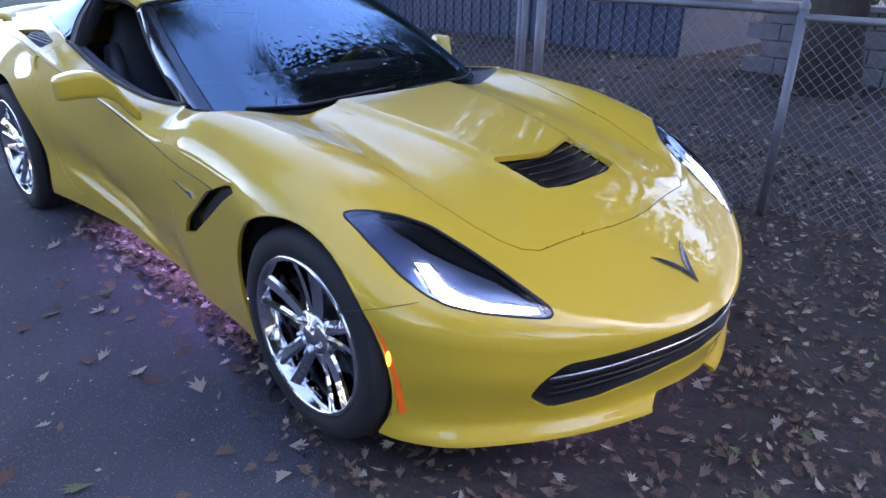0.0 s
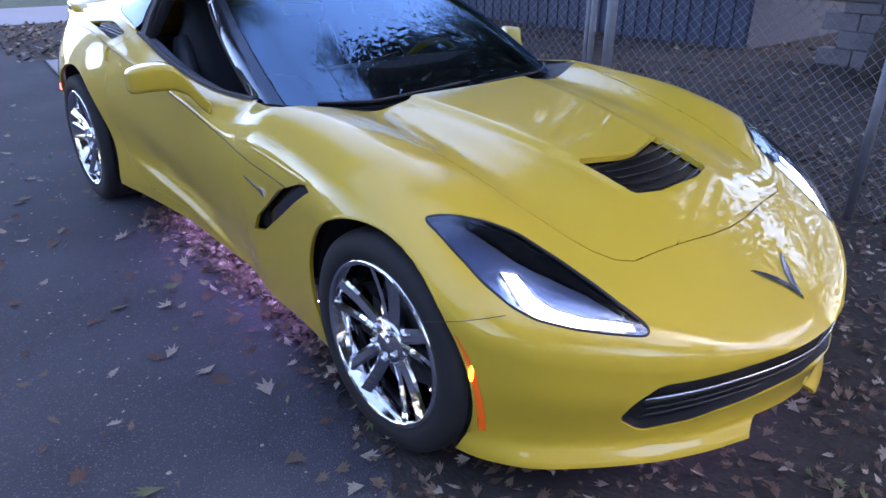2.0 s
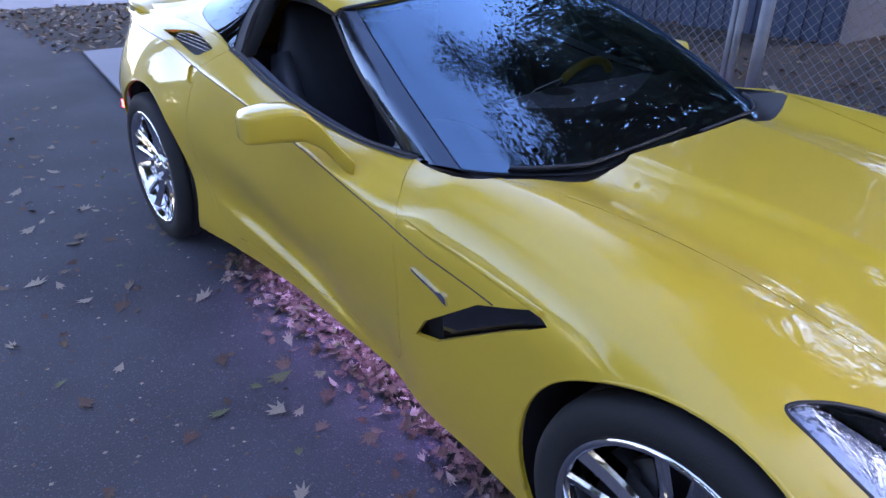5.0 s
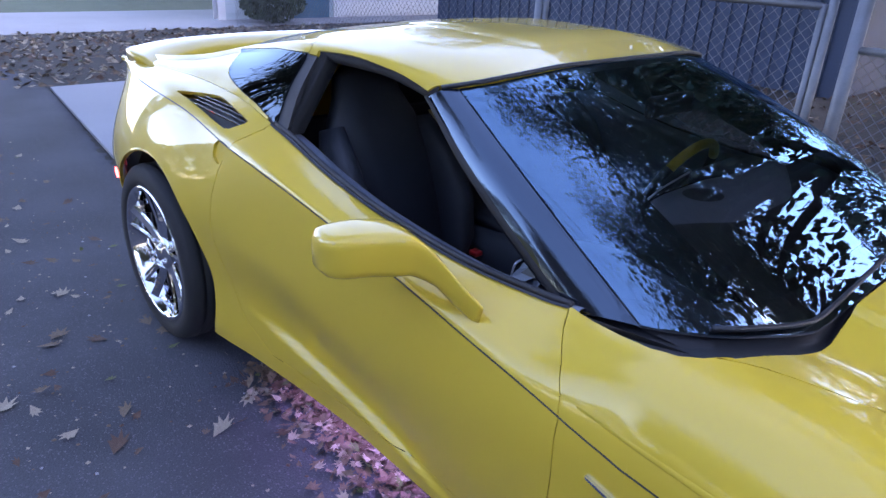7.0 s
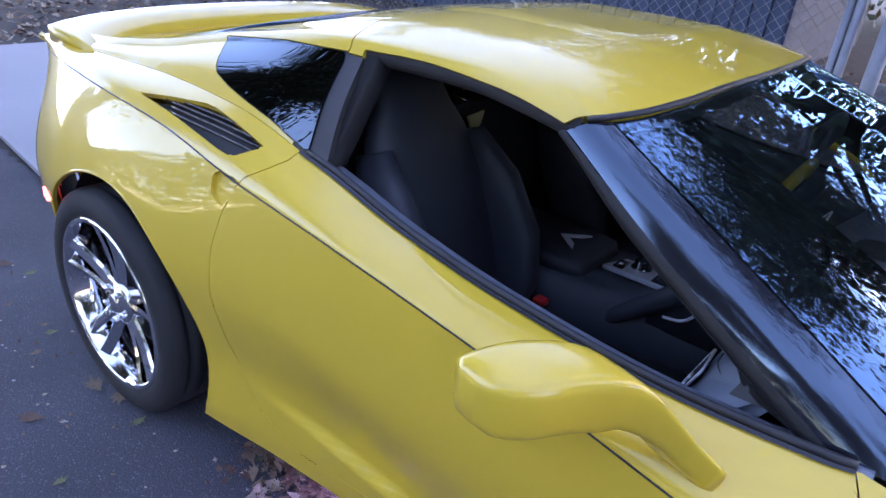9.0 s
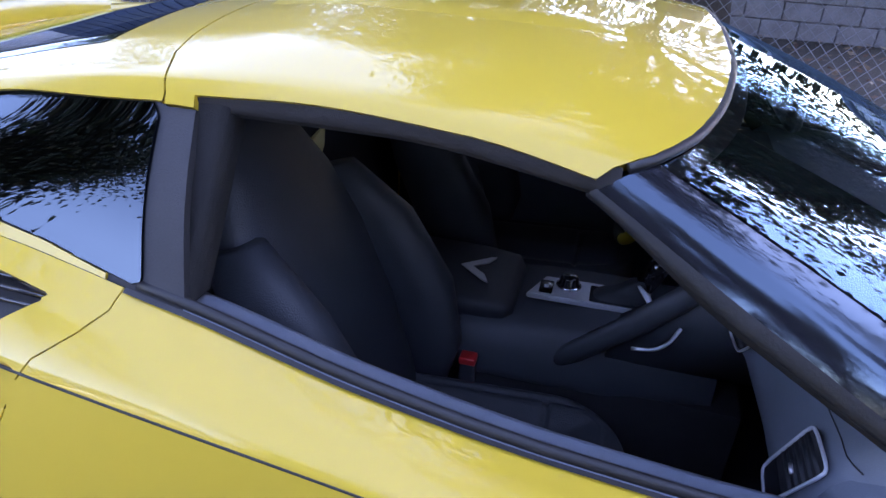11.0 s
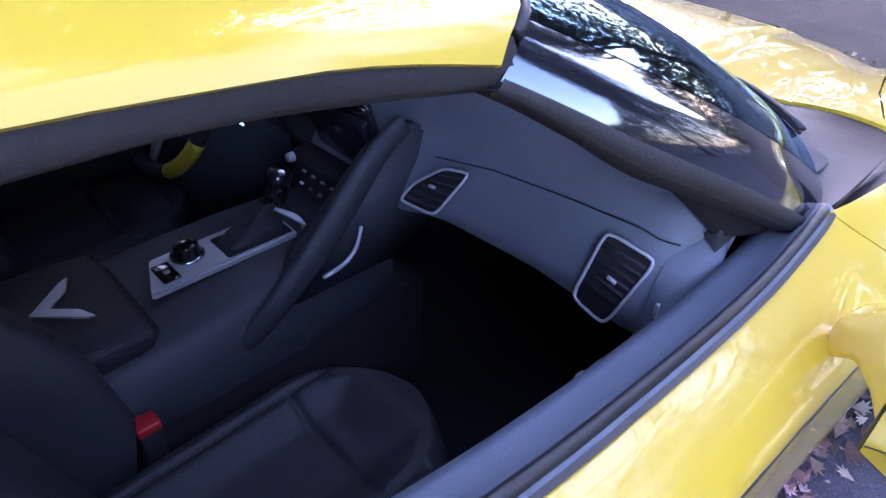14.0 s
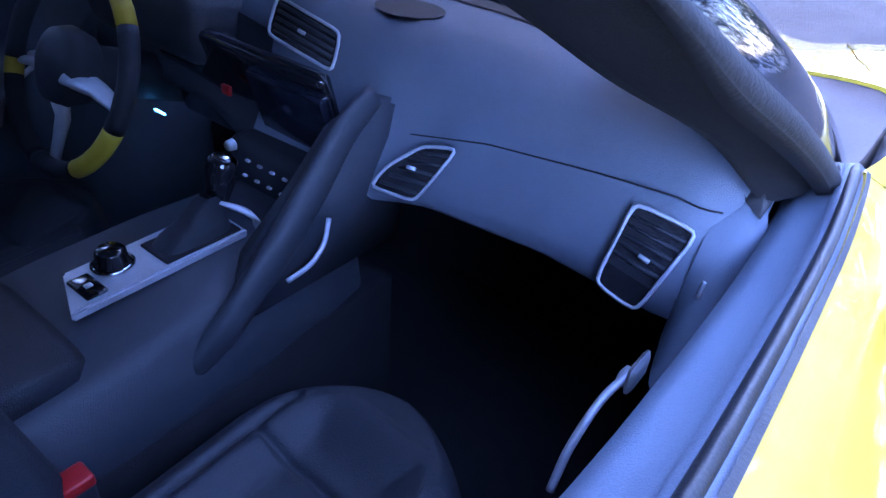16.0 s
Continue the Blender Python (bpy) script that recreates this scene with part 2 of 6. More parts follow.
def side_section(x, n):
    """The right flank at x, from the window line to the sill, as (n, 3) places."""
    plain = spline([(belt(x), belt_z(x)), ((belt(x) + crease_y(x)) / 2 + 0.004, (belt_z(x) + crease_h(x)) / 2 + 0.010), (crease_y(x), crease_h(x)), (wide_y(x), 0.62), (low_y(x), 0.40), (sill_y(x) + 0.008, sill_z(x) + 0.06), (sill_y(x), sill_z(x))], n)
    line = 0.377 - 0.19 * (x + 2.09)
    deep = 0.026 * float(smooth(-2.11, -1.78, x) * smooth(-1.0, -1.5, x))
    plain[:, 0] -= deep * smooth(line - 0.003, line + 0.016, plain[:, 1]) * smooth(line + 0.26, line + 0.016, plain[:, 1])
    w = float(smooth(-1.0, -0.70, x))
    if w > 0:
        yo = outline_y(x)
        yd = crest_share(x) * yo
        a = [(yd + (yo - yd) * k, float(top_z(x, yd + (yo - yd) * k))) for k in np.sin(np.linspace(0, 1, 24) * np.pi / 2)]
        for q in np.linspace(0, 1, 24)[1:]:
            inset, z = face_row(x, yo, float(q))
            a.append((yo - inset, z))
        a = np.array(a)
        s = np.r_[0, np.cumsum(np.linalg.norm(np.diff(a, axis=0), axis=1))]
        u = np.linspace(0, s[-1], n)
        a = np.stack([np.interp(u, s, a[:, 0]), np.interp(u, s, a[:, 1])], -1)
        plain = plain * (1 - w) + a * w
    return np.stack([np.full(n, x), -plain[:, 0], plain[:, 1]], -1)


def flank(nx=190, n=84):
    return np.array([side_section(x, n) for x in np.linspace(-0.70, -3.42, nx)])


roof_z = curve((-3.42, 0.958), (-3.1, 0.995), (-2.8, 1.07), (-2.5, 1.145), (-2.2, 1.205), (-1.9, 1.235), (-1.6, 1.232), (-1.35, 1.195))
rail_y = curve((-3.42, 0.66), (-3.1, 0.66), (-2.8, 0.62), (-2.5, 0.575), (-2.06, 0.592), (-1.78, 0.60), (-1.35, 0.615))
rail_z = curve((-3.42, 0.957), (-3.1, 0.985), (-2.8, 1.025), (-2.5, 1.09), (-2.06, 1.15), (-1.78, 1.155), (-1.53, 1.125), (-1.35, 1.09))


def roof_section(x, n, m):
    """From the middle of the roof over the rail down to the window line."""
    zr, yr, rz = roof_z(x), rail_y(x), rail_z(x)
    top = spline([(0.0, zr), (0.25, zr - 0.004), (0.44, zr - 0.26 * (zr - rz)), (yr - 0.055, rz + 0.42 * (zr - rz)), (yr - 0.012, rz + 0.018), (yr, rz)], n)
    side = spline([(yr, rz), ((yr + belt(x)) / 2 + 0.012, (rz + belt_z(x)) / 2), (belt(x), belt_z(x))], m)
    p = np.concatenate([top, side[1:]])
    return np.stack([np.full(len(p), x), -p[:, 0], p[:, 1]], -1)


# ---- glass and lamp materials ----
def glass(name, tint, ior=1.6, sheen=(0.95, 0.97, 1.0)):
    """A thin pane: what is behind shows tinted, and its gloss grows at grazing angles."""
    m = bpy.data.materials.new(name)
    m.use_nodes = True
    nt = m.node_tree
    nt.nodes.remove(nt.nodes["Principled BSDF"])
    tr, gl, mx, fr = (nt.nodes.new("ShaderNode" + k) for k in ("BsdfTransparent", "BsdfGlossy", "MixShader", "Fresnel"))
    tr.inputs[0].default_value = (*tint, 1)
    gl.inputs["Roughness"].default_value = 0.01
    gl.inputs[0].default_value = (*sheen, 1)
    fr.inputs[0].default_value = ior
    nt.links.new(fr.outputs[0], mx.inputs[0])
    nt.links.new(tr.outputs[0], mx.inputs[1])
    nt.links.new(gl.outputs[0], mx.inputs[2])
    nt.links.new(mx.outputs[0], nt.nodes["Material Output"].inputs[0])
    return m


def glow(name, color, strength):
    m = bpy.data.materials.new(name)
    m.use_nodes = True
    b = m.node_tree.nodes["Principled BSDF"]
    b.inputs["Base Color"].default_value = (*color, 1)
    b.inputs["Emission Color"].default_value = (*color, 1)
    b.inputs["Emission Strength"].default_value = strength
    return m


# blue sheen and high ior put a bluer, stronger sky reflection into the glass
CLEAR = glass("clear_lens", (0.86, 0.9, 0.95), 2.2, (0.65, 0.82, 1.0))
SCREEN = glass("tinted_windscreen", (0.76, 0.81, 0.83), 2.6, (0.42, 0.72, 1.0))
PRIVACY = glass("tinted_glass", (0.10, 0.11, 0.12), 1.8, (0.70, 0.86, 1.0))
SIDE_GLASS = glass("side_glass", (0.35, 0.38, 0.39), 1.5)
# silver coloured blue for the sky that the lens mirrors
LAMP_SILVER = mat("lamp_reflector_skyblue", (0.36, 0.43, 0.58), 0.25, 0.75, 0, 12, 0.2, fine=90)
DAY_LAMP = glow("day_lamp", (0.93, 0.96, 1.0), 1.6)
AMBER = mat("amber_lens", (0.80, 0.13, 0.01), 0.2, 0, 0.6, emit=((1.0, 0.16, 0.01), 0.03))
AMBER_GLOW = glow("amber_lamp", (1.0, 0.24, 0.012), 2.2)
RED_GLOW = glow("red_lamp", (1.0, 0.06, 0.05), 2.6)
FRIT = mat("black_screen_edge", (0.012, 0.012, 0.016), 0.06, 0, 0, 20, 0.1)
FRIT.node_tree.nodes["Principled BSDF"].inputs["IOR"].default_value = 1.85
# blue of the mirrored sky, put into the specular tint
FRIT.node_tree.nodes["Principled BSDF"].inputs["Specular Tint"].default_value = (0.55, 0.78, 1.0, 1)
LINER = mat("wheel_liner", (0.008, 0.008, 0.009), 0.9, 0, 0, 8, 0.2)
IRON = mat("brake_iron", (0.05, 0.05, 0.052), 0.5, 0.7, 0, 20, 0.2)


# ---- panels: a smooth surface cut along lines ----
from mathutils.bvhtree import BVHTree


class Sheet:
    """A surface of quads that can be cut along plan or side-view lines and split into panels."""

    def __init__(self, v, outward):
        bm = grid_bm(v)
        bmesh.ops.remove_doubles(bm, verts=bm.verts, dist=1e-5)
        bmesh.ops.recalc_face_normals(bm, faces=bm.faces)
        bm.normal_update()
        if sum(f.normal.dot(Vector(outward(f.calc_center_median()))) for f in bm.faces) < 0:
            bmesh.ops.reverse_faces(bm, faces=bm.faces)
        bm.normal_update()
        bm.verts.ensure_lookup_table()
        bm.faces.ensure_lookup_table()
        self.places = [p.co.copy() for p in bm.verts]
        self.normals = [p.normal.copy() for p in bm.verts]
        tris = bm.calc_loop_triangles()
        self.tris = [tuple(l.vert.index for l in t) for t in tris]
        self.tree = BVHTree.FromPolygons(self.places, self.tris)
        self.bm = bm

    def normal(self, p):
        q, _, i, _ = self.tree.find_nearest(p)
        a, b, c = self.tris[i]
        A, B, C = self.places[a], self.places[b], self.places[c]
        n = (B - A).cross(C - A)
        d = max(n.length_squared, 1e-14)
        u = (C - B).cross(q - B).dot(n) / d
        v = (A - C).cross(q - C).dot(n) / d
        r = self.normals[a] * u + self.normals[b] * v + self.normals[c] * (1 - u - v)
        return r.normalized()

    def drop(self, x, y, z, axis):
        """The surface's place met along an axis from (x, y, z)."""
        d = Vector((0, 0, 0))
        d["xyz".index(axis[-1])] = -1 if axis[0] == "-" else 1
        hit = self.tree.ray_cast(Vector((x, y, z)), d)
        return hit[0]

    def cut(self, line, view, where=None, closed=True):
        i, j = {"top": (0, 1), "side": (0, 2), "front": (1, 2)}[view]
        pts = list(line) + ([line[0]] if closed else [])
        us, vs = [p[0] for p in pts], [p[1] for p in pts]
        near = {}
        for f in self.bm.faces:
            c = f.calc_center_median()
            if min(us) - 0.05 < c[i] < max(us) + 0.05 and min(vs) - 0.05 < c[j] < max(vs) + 0.05 and (where is None or where(c)):
                near[f] = 1
        for a, b in zip(pts, pts[1:]):
            d = Vector((b[0] - a[0], b[1] - a[1]))
            if d.length < 1e-6:
                continue
            pad = 0.002
            lo = (min(a[0], b[0]) - pad, min(a[1], b[1]) - pad)
            hi = (max(a[0], b[0]) + pad, max(a[1], b[1]) + pad)
            chosen = []
            for f in near:
                c = [v.co for v in f.verts]
                fu, fv = [p[i] for p in c], [p[j] for p in c]
                if max(fu) >= lo[0] and min(fu) <= hi[0] and max(fv) >= lo[1] and min(fv) <= hi[1]:
                    chosen.append(f)
            n = Vector((0, 0, 0))
            n[i], n[j] = -d.y, d.x
            o = Vector((0, 0, 0))
            o[i], o[j] = a[0], a[1]
            geom = dict.fromkeys(chosen)
            for f in chosen:
                geom.update(dict.fromkeys(f.edges))
                geom.update(dict.fromkeys(f.verts))
            done = bmesh.ops.bisect_plane(self.bm, geom=list(geom), dist=2e-5, plane_co=o, plane_no=n)
            near.update((g, 1) for g in done["geom"] if isinstance(g, bmesh.types.BMFace))
            near = {f: 1 for f in near if f.is_valid}

    def split(self, rule):
        """Faces by the name that rule(centre) gives."""
        out = {}
        for f in self.bm.faces:
            out.setdefault(rule(f.calc_center_median()), []).append(f)
        return out

    def panel(self, name, faces, material, parent, label="", gap=0.0022, depth=0.014, sink=0.0, closed_edge=True):
        """One panel with rolled-in edges; sink sets it in below the surface."""
        bm = bmesh.new()
        made = {}
        for f in faces:
            ring = []
            for v in f.verts:
                if v not in made:
                    made[v] = bm.verts.new(v.co)
                ring.append(made[v])
            try:
                bm.faces.new(ring)
            except ValueError:
                pass
        bm.normal_update()
        inner_normal = {v: self.normal(v.co) for v in bm.verts}
        rim = {}
        edges = [e for e in bm.edges if e.is_boundary]
        for e in edges:
            f = e.link_faces[0]
            t = (e.verts[1].co - e.verts[0].co).normalized()
            side = (f.calc_center_median() - e.verts[0].co)
            side = (side - t * side.dot(t)).normalized()
            for v in e.verts:
                rim[v] = rim.get(v, Vector((0, 0, 0))) + side
        for v, d in rim.items():
            if gap and d.length > 0.05:
                v.co += d.normalized() * gap
        if sink:
            for v in bm.verts:
                v.co -= inner_normal[v] * sink
        normals = {}
        bm.faces.ensure_lookup_table()
        skin = len(bm.faces)
        if depth and closed_edge:
            low = {}
            for e in edges:
                ring = []
                for v in e.verts:
                    if v not in low:
                        low[v] = (bm.verts.new(v.co), bm.verts.new(v.co - inner_normal[v] * depth))
                a, b = e.verts
                l = [x for x in e.link_loops][0]
                if l.vert == a:
                    a, b = b, a
                bm.faces.new((low[a][0], low[b][0], low[b][1], low[a][1]))
        bm.normal_update()
        bm.faces.index_update()
        loops = []
        bm.faces.ensure_lookup_table()
        for k, f in enumerate(bm.faces):
            for v in f.verts:
                loops.append(inner_normal[v] if k < skin else f.normal.copy())
        me = bpy.data.meshes.new(name)
        bm.to_mesh(me)
        bm.free()
        me.materials.append(material)
        me.shade_smooth()
        me.normals_split_custom_set([tuple(n) for n in loops])
        ob = new(name, me)
        ob.parent = parent
        if label:
            ob["label"] = label
        return ob


def inside(p, poly):
    x, y = p
    hit = False
    for (ax, ay), (bx, by) in zip(poly, poly[-1:] + poly[:-1]):
        if (ay > y) != (by > y) and x < (bx - ax) * (y - ay) / (by - ay) + ax:
            hit = not hit
    return hit


def flip(poly):
    return [(x, -y) for x, y in poly]


def circle(cx, cz, r, n=40):
    return [(cx + r * math.cos(2 * math.pi * k / n), cz + r * math.sin(2 * math.pi * k / n)) for k in range(n)]


def rounded(poly, r=0.012):
    """A closed line with its corners cut twice, about r back from each."""
    p = np.array(poly, float)
    for k in (1.0, 0.35):
        q = np.roll(p, -1, axis=0)
        d = q - p
        t = np.minimum(0.3, k * r / np.maximum(np.linalg.norm(d, axis=1, keepdims=True), 1e-6))
        p = np.stack([p + d * t, q - d * t], 1).reshape(-1, 2)
    return [tuple(a) for a in p]


car = new("car")
tagged(car, "yellow two-seat sports coupe with chrome wheels parked on leafy ground", "car")

# lines on the body
headlamp = rounded([(0.104, -0.818), (0.110, -0.795), (0.144, -0.746), (0.196, -0.684), (0.251, -0.634), (0.355, -0.592), (0.448, -0.564), (0.533, -0.541), (0.590, -0.524), (0.602, -0.538), (0.592, -0.560), (0.545, -0.629), (0.494, -0.695), (0.436, -0.752), (0.382, -0.785), (0.313, -0.806), (0.215, -0.816)])
day_strip = [(0.313, -0.747), (0.336, -0.715), (0.400, -0.717), (0.441, -0.700), (0.492, -0.654), (0.566, -0.548), (0.582, -0.553), (0.512, -0.668), (0.436, -0.752), (0.393, -0.760)]
eyelid = [(0.10, -0.745), (0.16, -0.742), (0.235, -0.715), (0.310, -0.683), (0.375, -0.640), (0.455, -0.590), (0.60, -0.52), (0.40, -0.50), (0.10, -0.60)]
vent_top = rounded([(0.098, -0.210), (0.146, -0.030), (0.146, 0.030), (0.098, 0.210), (0.300, 0.195), (0.324, 0.10), (0.324, -0.10), (0.300, -0.195)])
bonnet_side = [(0.506, 0.0), (0.500, -0.10), (0.478, -0.25), (0.458, -0.41), (0.43, -0.455), (0.38, -0.488), (0.31, -0.512), (0.20, -0.534), (0.06, -0.555), (-0.09, -0.568), (-0.25, -0.59), (-0.45, -0.632), (-0.60, -0.682), (-0.668, -0.722)]
cowl_half = [(-0.97, -0.728), (-0.903, -0.741), (-0.817, -0.757), (-0.760, -0.763), (-0.712, -0.755), (-0.680, -0.735), (-0.648, -0.695), (-0.622, -0.63), (-0.600, -0.565), (-0.583, -0.48), (-0.580, -0.44), (-0.583, -0.40), (-0.591, -0.302), (-0.590, -0.13)]
cowl = cowl_half + [(x, -y) for x, y in cowl_half[::-1]] + [(-1.2, 0.5), (-1.2, -0.5)]
bonnet_rear = [p for p in cowl_half if p[0] > -0.67]
bonnet_right = bonnet_side + bonnet_rear
bonnet = bonnet_right + [(x, -y) for x, y in bonnet_right[:0:-1]]
grille = rounded([(-0.600, 0.275), (-0.585, 0.330), (-0.530, 0.378), (-0.39, 0.384), (-0.21, 0.392), (0.0, 0.394), (0.21, 0.392), (0.39, 0.384), (0.530, 0.378), (0.585, 0.330), (0.600, 0.275), (0.54, 0.225), (0.42, 0.238), (0.27, 0.268), (0.10, 0.292), (-0.10, 0.292), (-0.27, 0.268), (-0.42, 0.238), (-0.54, 0.225)])
lip_gap = [(-0.25, 0.10), (-0.235, 0.150), (-0.20, 0.186), (0.04, 0.186), (0.09, 0.150), (0.11, 0.10)]
arch_front = circle(-0.020, 0.330, 0.361, 48)
arch_rear = circle(-2.635, 0.36, 0.392, 48)
wing_vent = rounded([(-0.350, 0.708), (-0.308, 0.692), (-0.42, 0.622), (-0.69, 0.440), (-0.78, 0.414), (-0.735, 0.480), (-0.52, 0.638)], 0.006)
marker = [(0.296, 0.500), (0.308, 0.503), (0.336, 0.455), (0.355, 0.400), (0.364, 0.330), (0.362, 0.222), (0.345, 0.218), (0.346, 0.300), (0.345, 0.365), (0.334, 0.420), (0.317, 0.470)]
seam_bumper = [(0.20, 0.500), (0.25, 0.520), (0.30, 0.537), (0.345, 0.550), (0.402, 0.562)]
door = [(-0.955, 0.83), (-0.930, 0.803), (-0.889, 0.768), (-0.858, 0.73), (-0.846, 0.69), (-0.844, 0.569), (-0.849, 0.50), (-0.862, 0.40), (-0.885, 0.28), (-0.92, 0.235), (-1.5, 0.245), (-1.95, 0.25), (-2.08, 0.32), (-2.165, 0.48), (-2.188, 0.60), (-2.190, 0.72), (-2.178, 0.80), (-2.155, 0.862), (-2.137, 0.889), (-2.096, 0.914), (-2.068, 0.934), (-2.064, 0.952), (-2.06, 0.99), (-0.955, 0.99)]
grip = rounded([(-2.232, 0.880), (-2.150, 0.878), (-2.172, 0.815), (-2.212, 0.818), (-2.238, 0.845)])
quarter_vent = rounded([(-2.625, -0.790), (-2.41, -0.745), (-2.37, -0.742), (-2.140, -0.770), (-2.205, -0.812), (-2.26, -0.812)])
quarter_glass = rounded([(-2.566, 1.090), (-2.306, 1.126), (-2.076, 1.143), (-2.056, 1.031), (-2.040, 0.950), (-2.185, 0.984), (-2.405, 1.016), (-2.47, 1.03)])
side_opening = [tuple(p) for p in spline([(-2.030, 1.153), (-1.863, 1.161), (-1.688, 1.152), (-1.533, 1.125), (-1.30, 1.06)], 24)] + [ (-1.30, 0.70), (-1.985, 0.70), (-1.985, 0.945)]
roof_front = [(-1.545, 0.70), (-1.530, 0.615), (-1.475, 0.580), (-1.42, 0.51), (-1.385, 0.40), (-1.362, 0.22), (-1.355, 0.0), (-1.362, -0.22), (-1.385, -0.40), (-1.42, -0.51), (-1.475, -0.580), (-1.530, -0.615), (-1.545, -0.70)]
roof_front = [tuple(p) for p in spline(roof_front, 48)]
roof_rear = [(-2.070, -0.70), (-2.076, -0.59), (-2.109, -0.511), (-2.123, -0.363), (-2.13, 0.0), (-2.123, 0.363), (-2.109, 0.511), (-2.076, 0.59), (-2.070, 0.70)]
hatch = rounded([(-2.245, -0.470), (-2.26, 0.0), (-2.245, 0.470), (-2.6, 0.50), (-2.95, 0.54), (-3.0, 0.0), (-2.95, -0.54), (-2.6, -0.50)])

# ---- nose, bonnet and wings ----
clip = Sheet(front_clip(), lambda c: (c.x + 0.4, c.y, c.z))
high = lambda c: c.z > 0.45
for poly in (headlamp, flip(headlamp), vent_top, bonnet, cowl):
    clip.cut(poly, "top", high)
for poly in (day_strip, flip(day_strip), eyelid, flip(eyelid)):
    clip.cut(poly, "top", lambda c: high(c) and 0.08 < c.x < 0.62 and 0.5 < abs(c.y))
front_part = lambda c: c.x > 0.45 and c.z < 0.45
clip.cut(grille, "front", front_part)
clip.cut(lip_gap, "front", lambda c: c.x > 0.6 and c.z < 0.3)
for s in (-1, 1):
    flanks = lambda c: c.y * s > 0.55
    for poly in (arch_front, wing_vent, marker):
        clip.cut(poly, "side", flanks)
    clip.cut(seam_bumper, "side", lambda c: flanks(c) and 0.19 < c.x < 0.42, closed=False)
    clip.cut([(0.40, s * 0.44), (0.40, s * 0.60)], "top", high, closed=False)
    clip.cut(door, "side", lambda c: flanks(c) and c.x < -0.6)


def clip_rule(c):
    xy, xz, a = (c.x, c.y), (c.x, c.z), (c.x, -abs(c.y))
    side = "right" if c.y < 0 else "left"
    if abs(c.y) > 0.55 and inside(xz, arch_front):
        return None
    if c.x > 0.45 and c.z < 0.45 and inside((c.y, c.z), grille):
        return "grille"
    if c.x > 0.6 and c.z < 0.3 and inside((c.y, c.z), lip_gap):
        return None
    if high(c) and inside(a, headlamp):
        if inside(a, day_strip):
            return "strip", side
        return ("lid", side) if inside(a, eyelid) else ("bowl", side)
    if high(c) and inside(xy, vent_top):
        return "vent"
    if c.z > 0.6 and inside(xy, bonnet):
        return "bonnet"
    if c.z > 0.6 and inside(xy, cowl):
        return "cowl"
    if abs(c.y) > 0.55:
        if inside(xz, wing_vent):
            return "wing_vent", side
        if inside(xz, marker):
            return "marker", side
    seam = np.interp(c.x, [p[0] for p in seam_bumper], [p[1] for p in seam_bumper])
    if c.x > 0.40 or (c.x > 0.0 and abs(c.y) > 0.6 and c.z < seam):
        return "bumper"
    return "wing", side


fp = clip.split(clip_rule)
bonnet_ob = clip.panel("bonnet", fp["bonnet"], YELLOW, car, gap=0.0032, depth=0.02)
clip.panel("front_bumper", fp["bumper"], YELLOW, car, gap=0.0)
for side in ("right", "left"):
    clip.panel("front_wing", fp["wing", side], YELLOW, car, gap=0.0)
    lamp = clip.panel("headlamp", fp["bowl", side] + fp["lid", side] + fp["strip", side], CLEAR, car, "clear lens over a dark lamp", gap=0.0015, depth=0.0)
    lamp.visible_shadow = False
    clip.panel("lamp_frame", fp["bowl", side] + fp["lid", side] + fp["strip", side], BLACK_GLOSS, lamp, gap=0.0, depth=0.03, sink=0.035)
    clip.panel("reflector", fp["bowl", side], LAMP_SILVER, lamp, "silver reflector", gap=0.007, depth=0.01, sink=0.016)
    clip.panel("eyelid", fp["lid", side], BLACK_GLOSS, lamp, "gloss black eyelid", gap=0.006, depth=0.01, sink=0.010)
    clip.panel("day_lamp", fp["strip", side], DAY_LAMP, lamp, "lit white light strip", gap=0.002, depth=0.004, sink=0.014)
    s = -1 if side == "right" else 1
    edge_line = [clip.drop(x, s * -y, 3.0, "-z") for x, y in headlamp]
    edge_line = [p - clip.normal(p) * 0.002 for p in edge_line]
    part("gasket", tube_bm(edge_line + edge_line[:2], 0.0042, 6, cap=False), BLACK, lamp, "black rubber edge")
    mid = sum(edge_line, Vector((0, 0, 0))) / len(edge_line)
    wall = []
    for p in edge_line + edge_line[:1]:
        n = clip.normal(p)
        q = p + (mid - p).normalized() * 0.003
        wall.append([q + n * 0.0005, q - n * 0.02, q - n * 0.04])
    part("lamp_wall", grid_bm(np.array(wall)), BLACK_GLOSS, lamp)
    seam = [clip.drop(x, s * 3.0, z, "-y" if s > 0 else "+y") for x, z in spline(seam_bumper[:-1] + [(0.385, 0.559)], 24)]
    part("bumper_seam", tube_bm([p + clip.normal(p) * 0.0004 for p in seam if p], 0.0009, 6), BLACK, car)
    mk = clip.panel("side_marker", fp["marker", side], AMBER, car, "amber side marker lamp", gap=0.001, depth=0.006, sink=0.001)
    s = -1 if side == "right" else 1
    bulb = clip.tree.find_nearest(Vector((0.345, s * 0.88, 0.405)))[0]
    bm = bmesh.new()
    bmesh.ops.create_uvsphere(bm, u_segments=16, v_segments=10, radius=0.011, matrix=Matrix.Translation(bulb - Vector((0, s * 0.004, 0))) @ Matrix.Diagonal((0.7, 0.6, 2.4, 1)))
    part("bulb", bm, AMBER_GLOW, mk, "lit amber bulb")
    clip.panel("vent_floor", fp["wing_vent", side], BLACK_GLOSS, car, "gloss black wing vent", gap=0.0, depth=0.0, sink=0.035)
